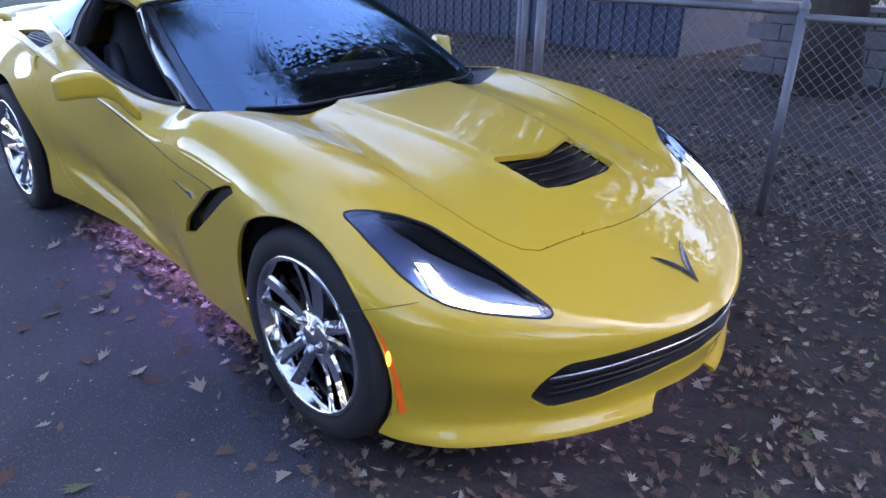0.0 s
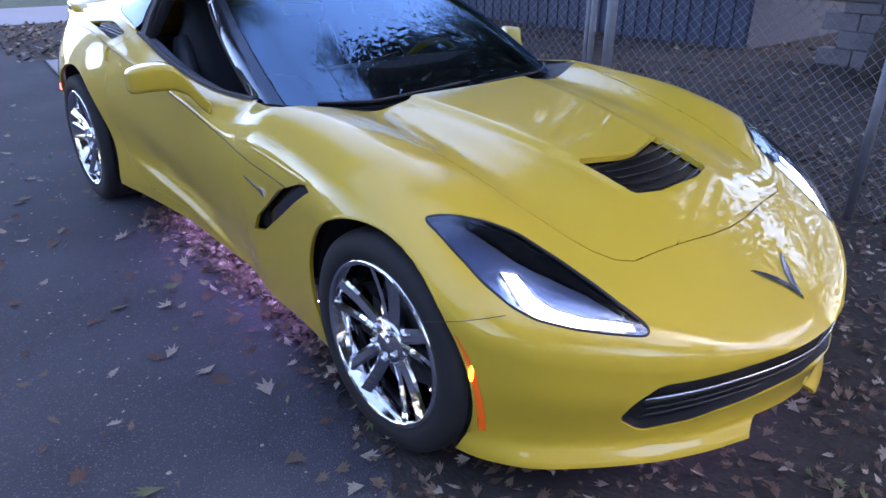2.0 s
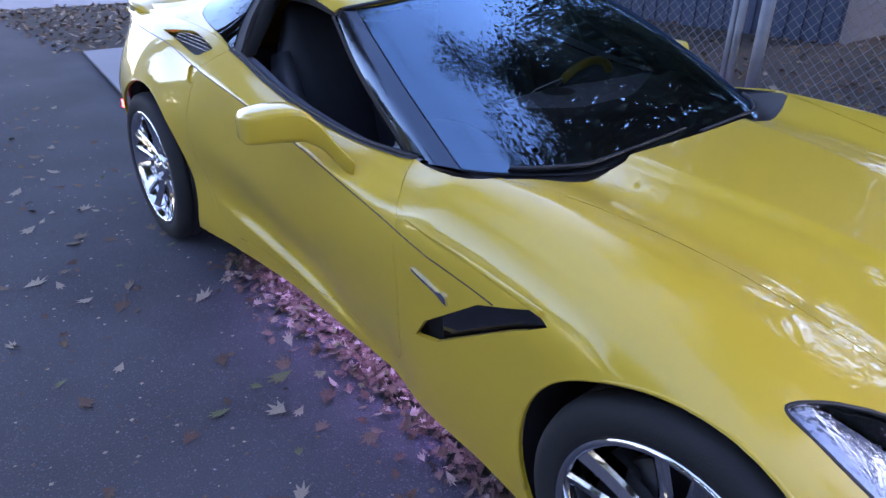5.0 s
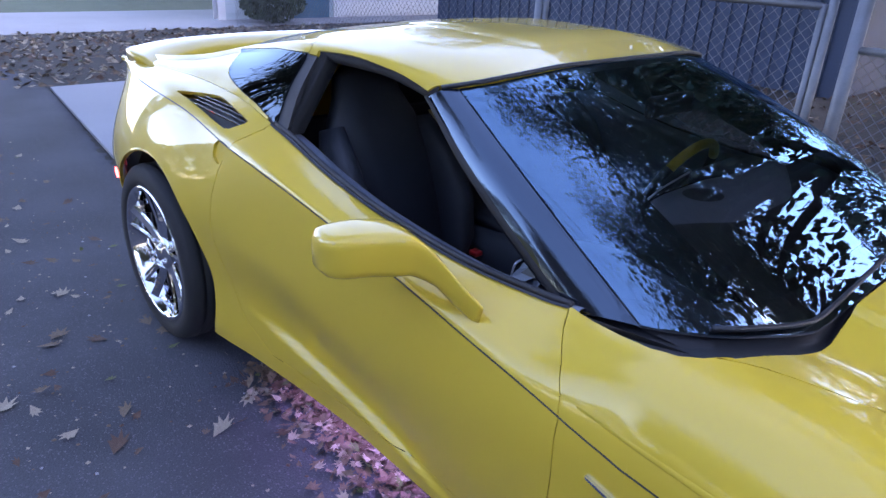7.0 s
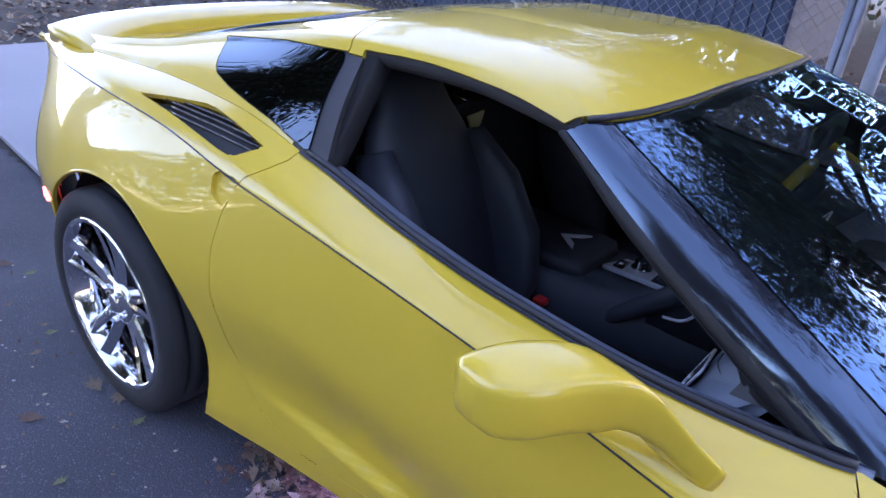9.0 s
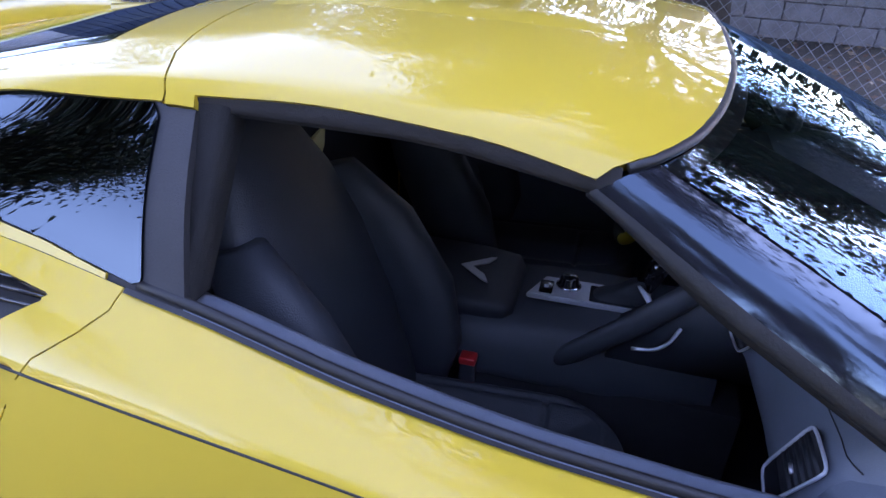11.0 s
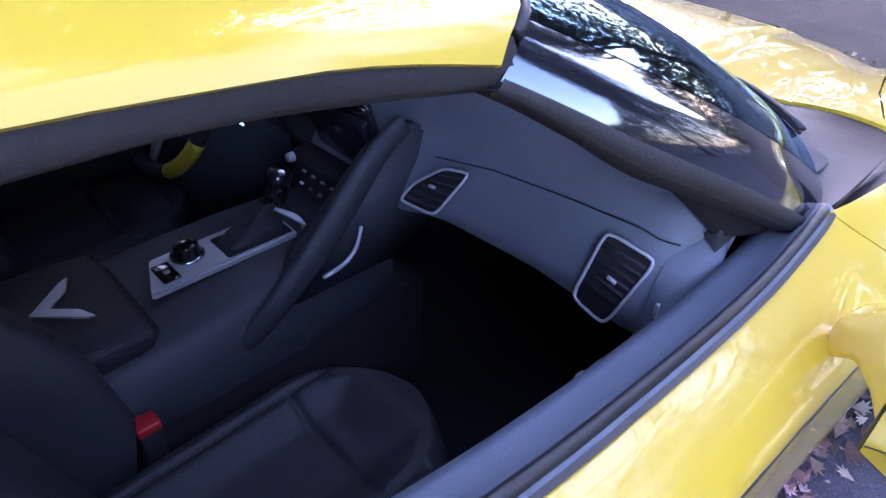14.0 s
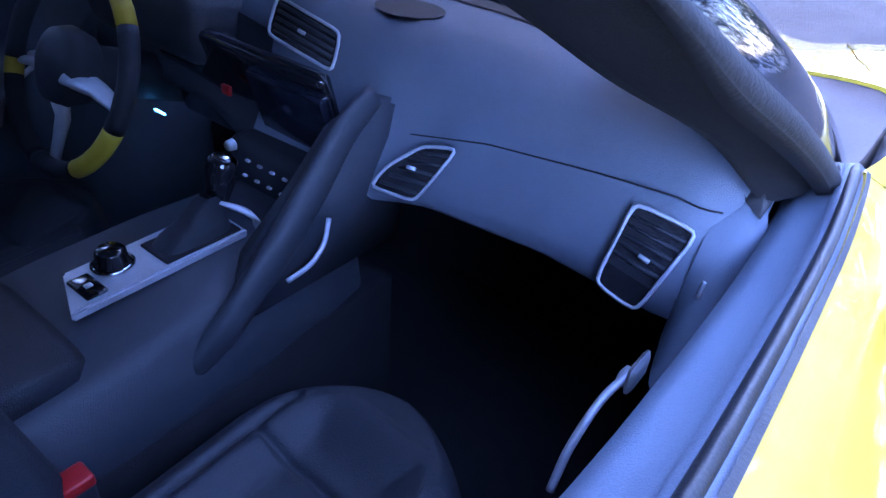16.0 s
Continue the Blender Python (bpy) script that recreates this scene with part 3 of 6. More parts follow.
mesh_vent = mat("vent_mesh", (0.015, 0.015, 0.016), 0.35, 0.0, 0.2, 60, 0.4, 0.5, 500)
vent_ob = clip.panel("bonnet_vent", fp["vent"], mesh_vent, car, "black louvred bonnet vent", gap=0.0, depth=0.0, sink=0.028)
for k in range(5):
    x = 0.135 + 0.038 * k
    w = 0.185 - 0.006 * k
    slat = []
    for y in np.linspace(-w, w, 15):
        xx = x + 0.02 * (1 - (y / w) ** 2)
        z = float(top_z(xx, y)) - 0.010
        slat.append([(xx - 0.016, y, z - 0.012), (xx - 0.014, y, z - 0.009), (xx + 0.012, y, z + 0.004), (xx + 0.014, y, z + 0.001)])
    part("louvre", grid_bm(np.array(slat)), BLACK_GLOSS, vent_ob, "gloss black louvre")
# grille: dark mesh set back, with a bright bar across
grille_ob = clip.panel("grille", fp["grille"], mesh_vent, car, "black mesh grille with a bright bar", gap=0.0, depth=0.0, sink=0.035)
rim = [clip.drop(2.0, y, z, "-x") for y, z in grille]
mid = sum(rim, Vector((0, 0, 0))) / len(rim)
wall = []
for p in rim + rim[:1]:
    n = clip.normal(p)
    q = p + Vector((0, -math.copysign(0.003, p.y) if abs(p.y) > 0.5 else 0, 0.003 if p.z < 0.31 else -0.003))
    wall.append([q - n * 0.001, q - n * 0.02, q - n * 0.045])
part("grille_wall", grid_bm(np.array(wall)), BLACK, grille_ob)
DARK_CHROME = mat("dark_chrome", (0.30, 0.31, 0.33), 0.16, 1.0, 0, 8, 0.1)
bar = []
for y in np.linspace(-0.56, 0.56, 60):
    z = 0.334 + 0.02 * (1 - (y / 0.56) ** 2) - 0.006
    p = clip.tree.ray_cast(Vector((1.5, y, z)), Vector((-1, 0, 0)))[0]
    n = clip.normal(p)
    bar.append(p - n * 0.012)
part("grille_bar", tube_bm(bar, 0.005, 8, flat=1.2), DARK_CHROME, grille_ob, "bright chrome bar")
for h in (0.250, 0.275, 0.300, 0.365):
    slat = []
    for y in np.linspace(-0.54, 0.54, 50):
        lift = 0.03 * (1 - (y / 0.54) ** 2)
        hit = clip.tree.ray_cast(Vector((1.5, y, h + lift)), Vector((-1, 0, 0)))[0]
        slat.append(hit - clip.normal(hit) * 0.026)
    part("grille_slat", tube_bm(slat, 0.004, 6), BLACK, grille_ob)

# the nose badge: two swept flags as plain raised shapes
badge = new("nose_badge")
badge.parent = car
badge["label"] = "small chrome emblem of two swept wings"


def raised(name, shape, surface, height, material, parent, view="top", label=""):
    """A small flat shape that lies on a surface, with thickness."""
    bm = bmesh.new()
    top, low = [], []
    for a, b in shape:
        if view == "top":
            p = surface.drop(a, b, 3.0, "-z")
        else:
            p = surface.drop(a, -3.0, b, "+y")
        n = surface.normal(p)
        top.append(bm.verts.new(p + n * height))
        low.append(bm.verts.new(p - n * 0.002))
    bm.faces.new(top)
    for i in range(len(top)):
        j = (i + 1) % len(top)
        bm.faces.new((top[i], low[i], low[j], top[j]))
    bmesh.ops.recalc_face_normals(bm, faces=bm.faces)
    return part(name, bm, material, parent, label, smooth_shade=False)


for s in (-1, 1):
    wing = [(0.740, 0.0), (0.692, s * 0.030), (0.655, s * 0.064), (0.622, s * 0.090), (0.640, s * 0.058), (0.668, s * 0.024), (0.694, s * 0.006), (0.706, 0.0)]
    raised("badge_wing", wing, clip, 0.006, DARK_CHROME, badge)

# ---- flanks, doors and rear quarters ----


def make_flank(s):
    sheet = Sheet(flank() * (1, -s, 1), lambda c: (0, c.y, 0))
    for poly in (arch_rear, wing_vent, door, grip):
        sheet.cut(poly, "side")
    vent = [(x, -s * y) for x, y in quarter_vent]
    near_cowl = lambda c: c.x > -0.97 and c.z > 0.76
    sheet.cut(cowl, "top", near_cowl)
    sheet.cut(vent, "top", lambda c: c.z > 0.86)

    def rule(c):
        xz = (c.x, c.z)
        if inside(xz, arch_rear):
            return None
        if near_cowl(c) and inside((c.x, c.y), cowl):
            return "cowl"
        if c.z > 0.86 and inside((c.x, c.y), vent):
            return "vent"
        if inside(xz, grip) and c.z > 0.7:
            return "grip"
        if inside(xz, wing_vent):
            return "wing_vent"
        if inside(xz, door):
            return "door"
        return "wing" if c.x > -1.2 and c.z > 0.24 else "quarter" if c.x < -2.0 or c.z > 0.3 else "sill"

    fl = sheet.split(rule)
    door_ob = sheet.panel("door", fl["door"], YELLOW, car)
    sheet.panel("grip_recess", fl["grip"], YELLOW, door_ob, "hand recess of the door handle", gap=0.0, depth=0.0, sink=0.010)
    sheet.panel("wing_rear", fl["wing"], YELLOW, car, gap=0.0)
    sheet.panel("rear_quarter", fl["quarter"], YELLOW, car, gap=0.0)
    sheet.panel("sill_panel", fl["sill"], YELLOW, car, gap=0.0)
    if "wing_vent" in fl:
        sheet.panel("vent_floor", fl["wing_vent"], BLACK_GLOSS, car, gap=0.0, depth=0.0, sink=0.035)
    qv = sheet.panel("quarter_vent", fl["vent"], BLACK, car, "black slatted intake in the rear quarter", gap=0.0, depth=0.0, sink=0.03)
    for k in range(4):
        t = (k + 0.6) / 4.4
        a = Vector((-2.56 + 0.10 * t, s * (0.775 + 0.0 * t), 0))
        line = []
        for q in np.linspace(0, 1, 9):
            x = -2.56 + 0.36 * q + 0.02 * k
            y = 0.760 + 0.012 * k - 0.012 * q
            hit = sheet.drop(x, s * y, 3.0, "-z")
            if hit:
                line.append(hit - sheet.normal(hit) * 0.013)
        part("slat", tube_bm(line, 0.0024, 6, flat=1.8), BLACK_GLOSS, qv)
    # the dark line along the shoulder
    line = []
    for x in np.linspace(-0.47, -3.28, 130):
        src = clip if x > -0.705 else sheet
        h = crease_h(x) if x < -0.72 else crease_h(-0.72) - 0.07 * (x + 0.72)
        p, n, _, _ = src.tree.find_nearest(Vector((x, s * (crease_y(x) if x < -0.72 else 0.89), h)))
        line.append(p - src.normal(p) * 0.0012)
    part("shoulder_joint", tube_bm(line, 0.0026, 6), BLACK, car, "dark joint along the shoulder")
    return sheet


flank_right, flank_left = make_flank(-1), make_flank(1)

# raised edge that runs into the wing vent
for s, sheet in ((-1, flank_right), (1, flank_left)):
    rows = []
    for q in np.linspace(0, 1, 26):
        x, z = -0.82 + 0.49 * q, 0.728 - 0.024 * q**1.3
        src = clip if x > -0.70 else sheet
        p = src.drop(x, s * 3.0, z, "-y" if s > 0 else "+y")
        n = src.normal(p)
        h = 0.009 * min(1, q * 1.4)
        rows.append([p - n * 0.0006 + Vector((0, 0, 0.004 + 0.012 * q)), p + n * h, p + n * (h - 0.0015) - Vector((0, 0, 0.002)), p - n * 0.003 - Vector((0, 0, 0.004))])
    part("wing_ridge", grid_bm(np.array(rows)), YELLOW, car)

# script emblem on the wing, behind the wheel
for s, sheet in ((-1, flank_right), (1, flank_left)):
    bar = [(-0.770, 0.624), (-0.672, 0.602), (-0.650, 0.607), (-0.636, 0.602), (-0.629, 0.580), (-0.648, 0.583), (-0.672, 0.594), (-0.768, 0.618)]
    bm = bmesh.new()
    top, low = [], []
    for x, z in bar:
        src = clip if x > -0.70 else sheet
        p = src.drop(x, s * 3.0, z, "-y" if s > 0 else "+y")
        n = src.normal(p)
        top.append(bm.verts.new(p + n * 0.006))
        low.append(bm.verts.new(p - n * 0.002))
    bm.faces.new(top)
    for i in range(len(top)):
        j = (i + 1) % len(top)
        bm.faces.new((top[i], low[i], low[j], top[j]))
    bmesh.ops.recalc_face_normals(bm, faces=bm.faces)
    part("wing_badge", bm, CHROME, car, "thin chrome emblem", smooth_shade=False)

# ---- roof, pillars and hatch ----
xs = np.linspace(-1.33, -3.42, 130)
half = np.array([roof_section(x, 34, 20) for x in xs])
whole = np.concatenate([half[:, ::-1], (half * (1, -1, 1))[:, 1:]], axis=1)
shell = Sheet(whole, lambda c: (0, c.y, c.z - 0.7))
shell.cut(roof_front, "top", lambda c: c.x > -1.7, closed=False)
shell.cut(roof_rear, "top", lambda c: c.z > 1.0, closed=False)
shell.cut(hatch, "top", lambda c: c.z > 0.95)
for s in (-1, 1):
    on = lambda c: c.y * s > 0.5 and c.z < 1.17
    shell.cut(quarter_glass, "side", on)
    shell.cut(side_opening, "side", on)


def line_x(line, y):
    pts = sorted((b, a) for a, b in line)
    return float(np.interp(y, [p[0] for p in pts], [p[1] for p in pts]))


def shell_rule(c):
    xz = (c.x, c.z)
    if abs(c.y) > 0.5 and inside(xz, side_opening):
        return None
    if abs(c.y) > 0.5 and c.z < 1.16 and inside(xz, quarter_glass):
        return "quarter_glass", c.y < 0
    if c.x > line_x(roof_front, c.y):
        return None
    if inside((c.x, c.y), hatch):
        return "hatch"
    if abs(c.y) > 0.575 and -2.09 < c.x < -1.9 and c.z < 1.1435:
        return "post", c.y < 0
    if c.x > line_x(roof_rear, c.y) and c.z > 1.06:
        return "roof"
    return "rear"


sp = shell.split(shell_rule)
shell.panel("roof_panel", sp["roof"], YELLOW, car, gap=0.002, depth=0.02)
shell.panel("rear_shell", sp["rear"], YELLOW, car, gap=0.001)
shell.panel("hatch_glass", sp["hatch"], PRIVACY, car, "dark tinted rear hatch glass", gap=0.004, depth=0.008)
for k in (True, False):
    shell.panel("quarter_window", sp["quarter_glass", k], PRIVACY, car, "dark tinted fixed quarter glass", gap=0.002, depth=0.006)
    shell.panel("quarter_seal", sp["quarter_glass", k], LINER, car, gap=-0.007, depth=0.02, sink=0.005)
    if ("post", k) in sp:
        shell.panel("door_post", sp["post", k], DARK, car, "black post behind the side window", gap=0.0, sink=0.004)
# the roof's raised middle
rib = []
for x in np.linspace(-1.42, -2.08, 20):
    row = []
    w = 0.30 + 0.02 * (x + 2.08)
    for y in np.linspace(-w, w, 21):
        p = shell.drop(x, y, 3.0, "-z")
        e = smooth(1.0, 0.8, abs(y) / w) * smooth(-1.42, -1.62, x)
        row.append(p + shell.normal(p) * (0.0055 * float(e) - 0.0012))
    rib.append(row)
part("roof_swage", grid_bm(np.array(rib)), YELLOW, car)

# ---- windscreen with its black side pillars ----
screen_top = curve((0, -1.352), (0.22, -1.36), (0.40, -1.382), (0.51, -1.417), (0.58, -1.472), (0.615, -1.527))
screen_top_z = curve((0, 1.190), (0.25, 1.184), (0.40, 1.170), (0.51, 1.152), (0.58, 1.135), (0.615, 1.118))
screen_low = curve((0, -0.60), (0.40, -0.605), (0.55, -0.68), (0.65, -0.79), (0.705, -0.90), (0.728, -0.955))
screen_low_z = curve((0, 0.822), (0.40, 0.818), (0.55, 0.818), (0.65, 0.815), (0.728, 0.812))
cols = []
for q in np.linspace(-1, 1, 81):
    yt, yl = 0.615 * q, 0.728 * q
    col = []
    for t in np.linspace(0, 1, 30):
        bulge = 0.024 * math.sin(math.pi * t)
        x = screen_low(abs(yl)) * (1 - t) + screen_top(abs(yt)) * t + bulge * 0.5 * (1 - 0.7 * q**4)
        z = screen_low_z(abs(yl)) * (1 - t) + screen_top_z(abs(yt)) * t + bulge * (1 - 0.85 * q**4)
        y = yl * (1 - t) + yt * t + 0.02 * q * math.sin(math.pi * t)
        col.append((x, y, z))
    cols.append(col)
cols = np.array(cols)
pane = Sheet(cols[3:-3], lambda c: (1, 0, 1))
screen_ob = pane.panel("windscreen", list(pane.bm.faces), SCREEN, car, "dark windscreen that mirrors sky and trees", gap=0.003, depth=0.005)
screen_ob.visible_shadow = False
for side in (1, -1):
    rows, seal_rows = [], []
    for k in range(30):
        o, i = Vector(cols[0][k]), Vector(cols[3][k])
        across = (i - o).normalized()
        along = (Vector(cols[0][min(k + 1, 29)]) - Vector(cols[0][max(k - 1, 0)])).normalized()
        out = along.cross(across).normalized()
        out = out if out.z > 0 else -out
        wide = (i - o).length
        row = []
        for a in np.linspace(0.0, 1, 12):
            drop = 0.014 * max(0.0, 0.6 - a) ** 1.7 / 0.6**1.7 - 0.005 * math.sin(math.pi * a)
            p = o + across * wide * a - out * drop
            row.append((p.x, p.y * side, p.z))
        rows.append(row)
        f = 1 - 0.6 * float(smooth(19, 29, k))
        edge_in = o + f * Vector((-0.020, 0.010, -0.022))
        seal_rows.append([(p.x, p.y * side, p.z) for p in (o - out * 0.012 * f + across * 0.004, o - out * 0.016 * f - across * 0.010 * f, o - out * 0.024 * f - across * 0.014 * f, (o - across * 0.012 * f).lerp(edge_in, 0.5) - out * 0.030 * f, edge_in)])
    strip = Sheet(np.array(rows), lambda c: (1, 4 * c.y, 1))
    strip.panel("pillar", list(strip.bm.faces), FRIT, car, "gloss black windscreen pillar", gap=0.0008, depth=0.010)
    part("pillar_seal", grid_bm(np.array(seal_rows)), RUBBER, car, "matt black rubber seal along the pillar")
# frit band along the lower and upper edge, under the glass
for lo, hi, nm in ((0, 4, "screen_base"), (28, 30, "screen_head")):
    strip = Sheet(cols[3:-3, lo:hi], lambda c: (1, 0, 1))
    strip.panel(nm, list(strip.bm.faces), BLACK, car, gap=0.0, depth=0.0, sink=0.006)

# cowl: a black plastic trough between bonnet and glass
half = [(-0.592, 0.0)] + cowl_half[::-1]
line = spline(half, 41)
rows = []
for k in range(-40, 41):
    x, y = line[abs(k)]
    src = clip if x > -0.69 else flank_right
    hit = src.drop(x, y - 0.003 * (x < -0.69), 3.0, "-z") or clip.tree.find_nearest(Vector((x, y, 0.83)))[0]
    outer = Vector((hit.x, hit.y, hit.z - 0.006))
    i = 40 - abs(k)
    inner = Vector(cols[i][0]) + Vector((-0.02, 0.012 * (1 if i < 12 else 0), -0.010))
    row = []
    for q in np.linspace(0, 1, 8):
        p = outer.lerp(inner, q) - Vector((0, 0, 0.012 * math.sin(math.pi * q)))
        row.append((p.x, p.y if k <= 0 else -p.y, p.z))
    rows.append(row)
part("cowl_panel", grid_bm(np.array(rows)), BLACK, car, "matt black plastic cowl")
# dark seal where the roof meets the glass
seal = [shell.drop(x - 0.004, y, 3.0, "-z") for x, y in roof_front if abs(y) < 0.60]
part("roof_seal", tube_bm([p + Vector((0.006, 0, -0.005)) for p in seal if p], 0.006, 8), BLACK, car, "black rubber seal along the roof")

# wipers
for s0, y0, y1 in ((1, -0.60, 0.02), (2, 0.08, 0.62)):
    line = []
    for q in np.linspace(0, 1, 16):
        y = y0 + (y1 - y0) * q
        t = 0.012 + 0.03 * q
        col = cols[int(round((y / 0.72 + 1) * 40))]
        i = t * 29
        p = col[int(i)] * (1 - i % 1) + col[int(i) + 1] * (i % 1)
        line.append(Vector(p) + Vector((0.006, 0, 0.011)))
    arm = part("wiper", tube_bm(line, [0.007 - 0.003 * k / 15 for k in range(16)], 8, flat=0.7), BLACK, car, "black wiper arm")
    part("blade", tube_bm([p + Vector((-0.005, 0, -0.006)) for p in line], 0.0035, 6), RUBBER, arm)

# ---- rear spoiler and tail ----
sec = []
for q in np.linspace(-1, 1, 61):
    y = 0.715 * q
    a = abs(q)
    x0 = -3.345 + 0.055 * a**2.5
    w = 0.13 + 0.15 * a**5
    z0 = 0.962 + 0.020 * (1 - a**2)
    h = 0.060 * (1 - 0.30 * a**6)
    sec.append([(x0 + w, y, z0 + 0.01), (x0 + w * 0.5, y, z0 + h * 0.75), (x0, y, z0 + h + 0.004), (x0 - 0.012, y, z0 + h), (x0 - 0.004, y, z0 - 0.002), (x0 + w * 0.5, y, z0 - 0.012), (x0 + w, y, z0 - 0.012), (x0 + w, y, z0 + 0.01)])
spoiler_bm = grid_bm(np.array(sec))
bmesh.ops.remove_doubles(spoiler_bm, verts=spoiler_bm.verts, dist=1e-5)
bmesh.ops.holes_fill(spoiler_bm, edges=[e for e in spoiler_bm.edges if e.is_boundary])
bmesh.ops.recalc_face_normals(spoiler_bm, faces=spoiler_bm.faces)
part("rear_spoiler", spoiler_bm, YELLOW, car)
tail = []
for z in np.linspace(0.955, 0.28, 16):
    row = []
    t = (0.955 - z) / 0.675
    for q in np.linspace(-1, 1, 31):
        w = 0.695 + 0.03 * math.sin(math.pi * t) - 0.06 * t
        row.append((-3.40 - 0.05 * math.sin(math.pi * min(1, t * 1.3)) * (1 - q**4) + 0.06 * q**4, w * q, z))
    tail.append(row)
part("rear_bumper", grid_bm(np.array(tail)), YELLOW, car)
for s in (-1, 1):
    p = (flank_right if s < 0 else flank_left).tree.find_nearest(Vector((-3.03, s * 0.92, 0.575)))[0]
    bm = box_bm((0.055, 0.012, 0.030), bevel=0.004, turn=Matrix.Rotation(s * 0.25, 4, "Z"))
    bmesh.ops.translate(bm, vec=p, verts=bm.verts)
    part("rear_marker", bm, RED_GLOW, car, "lit red side marker lamp")

# ---- dark inner shells that close the joints ----
inner = flank(60, 24) * (1, 1, 1)
for s in (-1, 1):
    v = inner * (1, -s, 1) - np.array((0, s * 0.035, 0))
    bm = grid_bm(v[:, 4:])
    gone = [f for f in bm.faces if (lambda c: inside((c.x, c.z), circle(-2.635, 0.36, 0.43)))(f.calc_center_median())]
    bmesh.ops.delete(bm, geom=gone, context="FACES")
    part("inner_side", bm, LINER, car)
fcv = front_clip(40, 20, 10)[:, :19]
bm = grid_bm(fcv * (0.985, 0.965, 1) - np.array((0, 0, 0.045)))
gone = [f for f in bm.faces if (lambda c: abs(c.y) > 0.5 and (c.x**2 + (c.z - 0.327) ** 2) < 0.42**2)(f.calc_center_median())]
bmesh.ops.delete(bm, geom=gone, context="FACES")
part("engine_bay", bm, LINER, car)
bm = box_bm((3.6, 1.30, 0.02), (-1.35, 0, 0.16))
part("underbody", bm, LINER, car, smooth_shade=False)

# ---- wheels ----
def wheel(r, rim_r, width, material=CHROME):
    """A tyre with a five-pair spoked chrome rim; its outer face looks to -y, hub at the origin."""
    w = new("wheel")
    w["label"] = "five double-spoke chrome wheel with a low tyre"
    t = [(rim_r + 0.004, 0.004), (rim_r + 0.012, -0.004), (rim_r + 0.03, -0.006), (r - 0.035, -0.006), (r - 0.018, 0.002), (r - 0.006, 0.012), (r, 0.035)]
    g = [(r, 0.035)]
    for k in range(4):
        y = 0.045 + k * (width - 0.09) / 3.4
        g += [(r, y), (r - 0.008, y + 0.003), (r - 0.008, y + 0.010), (r, y + 0.013)]
    back = [(r, width - 0.035), (r - 0.02, width), (rim_r, width)]
    part("tyre", lathe_bm(t + g[1:] + back, 72), RUBBER, w, "black low-profile tyre")
    rim = part("rim", lathe_bm([(rim_r + 0.006, 0.004), (rim_r + 0.002, -0.004), (rim_r - 0.006, -0.004), (rim_r - 0.012, 0.002), (rim_r - 0.018, 0.03), (rim_r - 0.03, 0.06), (rim_r - 0.034, width - 0.03), (rim_r, width - 0.005)], 72), material, w, "chrome rim")
    for k in range(5):
        for s in (-1, 1):
            a = math.radians(90 + 72 * k)
            c, sn = math.cos(a), math.sin(a)
            rows = []
            for q in np.linspace(0, 1, 9):
                rad = 0.030 + (rim_r - 0.012 - 0.030) * q
                off = s * (0.012 + 0.034 * q)
                half_w = 0.0215 - 0.003 * q + 0.004 * q**4
                y = 0.030 - 0.026 * q + 0.010 * math.sin(math.pi * q)
                ring = []
                for u, d in ((-1.0, 0.034), (-1.0, 0.006), (-0.55, 0.0), (0.55, 0.0), (1.0, 0.006), (1.0, 0.034)):
                    o = off + half_w * u
                    ring.append((c * rad - sn * o, y + d + 0.008 * (u * s > 0.5) , sn * rad + c * o))
                rows.append(ring)
            bm = grid_bm(np.array(rows))
            bmesh.ops.recalc_face_normals(bm, faces=bm.faces)
            part("spoke", bm, material, rim, smooth_shade=False)
    part("hub", lathe_bm([(0.0, 0.012), (0.022, 0.012), (0.028, 0.016), (0.034, 0.022), (0.062, 0.026), (0.070, 0.034), (0.072, 0.06)], 40), material, rim, "chrome hub with a centre cap")
    for k in range(5):
        a = math.radians(54 + 72 * k)
        nut = lathe_bm([(0.0, 0.008), (0.007, 0.010), (0.009, 0.016), (0.009, 0.04)], 6)
        bmesh.ops.translate(nut, vec=(0.050 * math.cos(a), 0, 0.050 * math.sin(a)), verts=nut.verts)
        part("wheel_nut", nut, material, rim)
    part("brake_disc", lathe_bm([(0.05, 0.085), (0.165, 0.085), (0.168, 0.09), (0.168, 0.105), (0.05, 0.105)], 48), IRON, w, "dark iron brake disc")
    cal = box_bm((0.075, 0.06, 0.16), (-0.145, 0.09, 0.02), 0.015)
    part("caliper", cal, LINER, w)
    return w


for x, y, r, rr, wd in ((0, -0.898, 0.327, 0.243, 0.225), (-2.70, -0.912, 0.341, 0.257, 0.265)):
    w = wheel(r, rr, wd)
    w.parent = car
    w.location = (x, y, r)
    other = copy_thing(w, Matrix.Translation((x, -y, r)) @ Matrix.Rotation(math.pi, 4, "Z"))
    other.parent = car
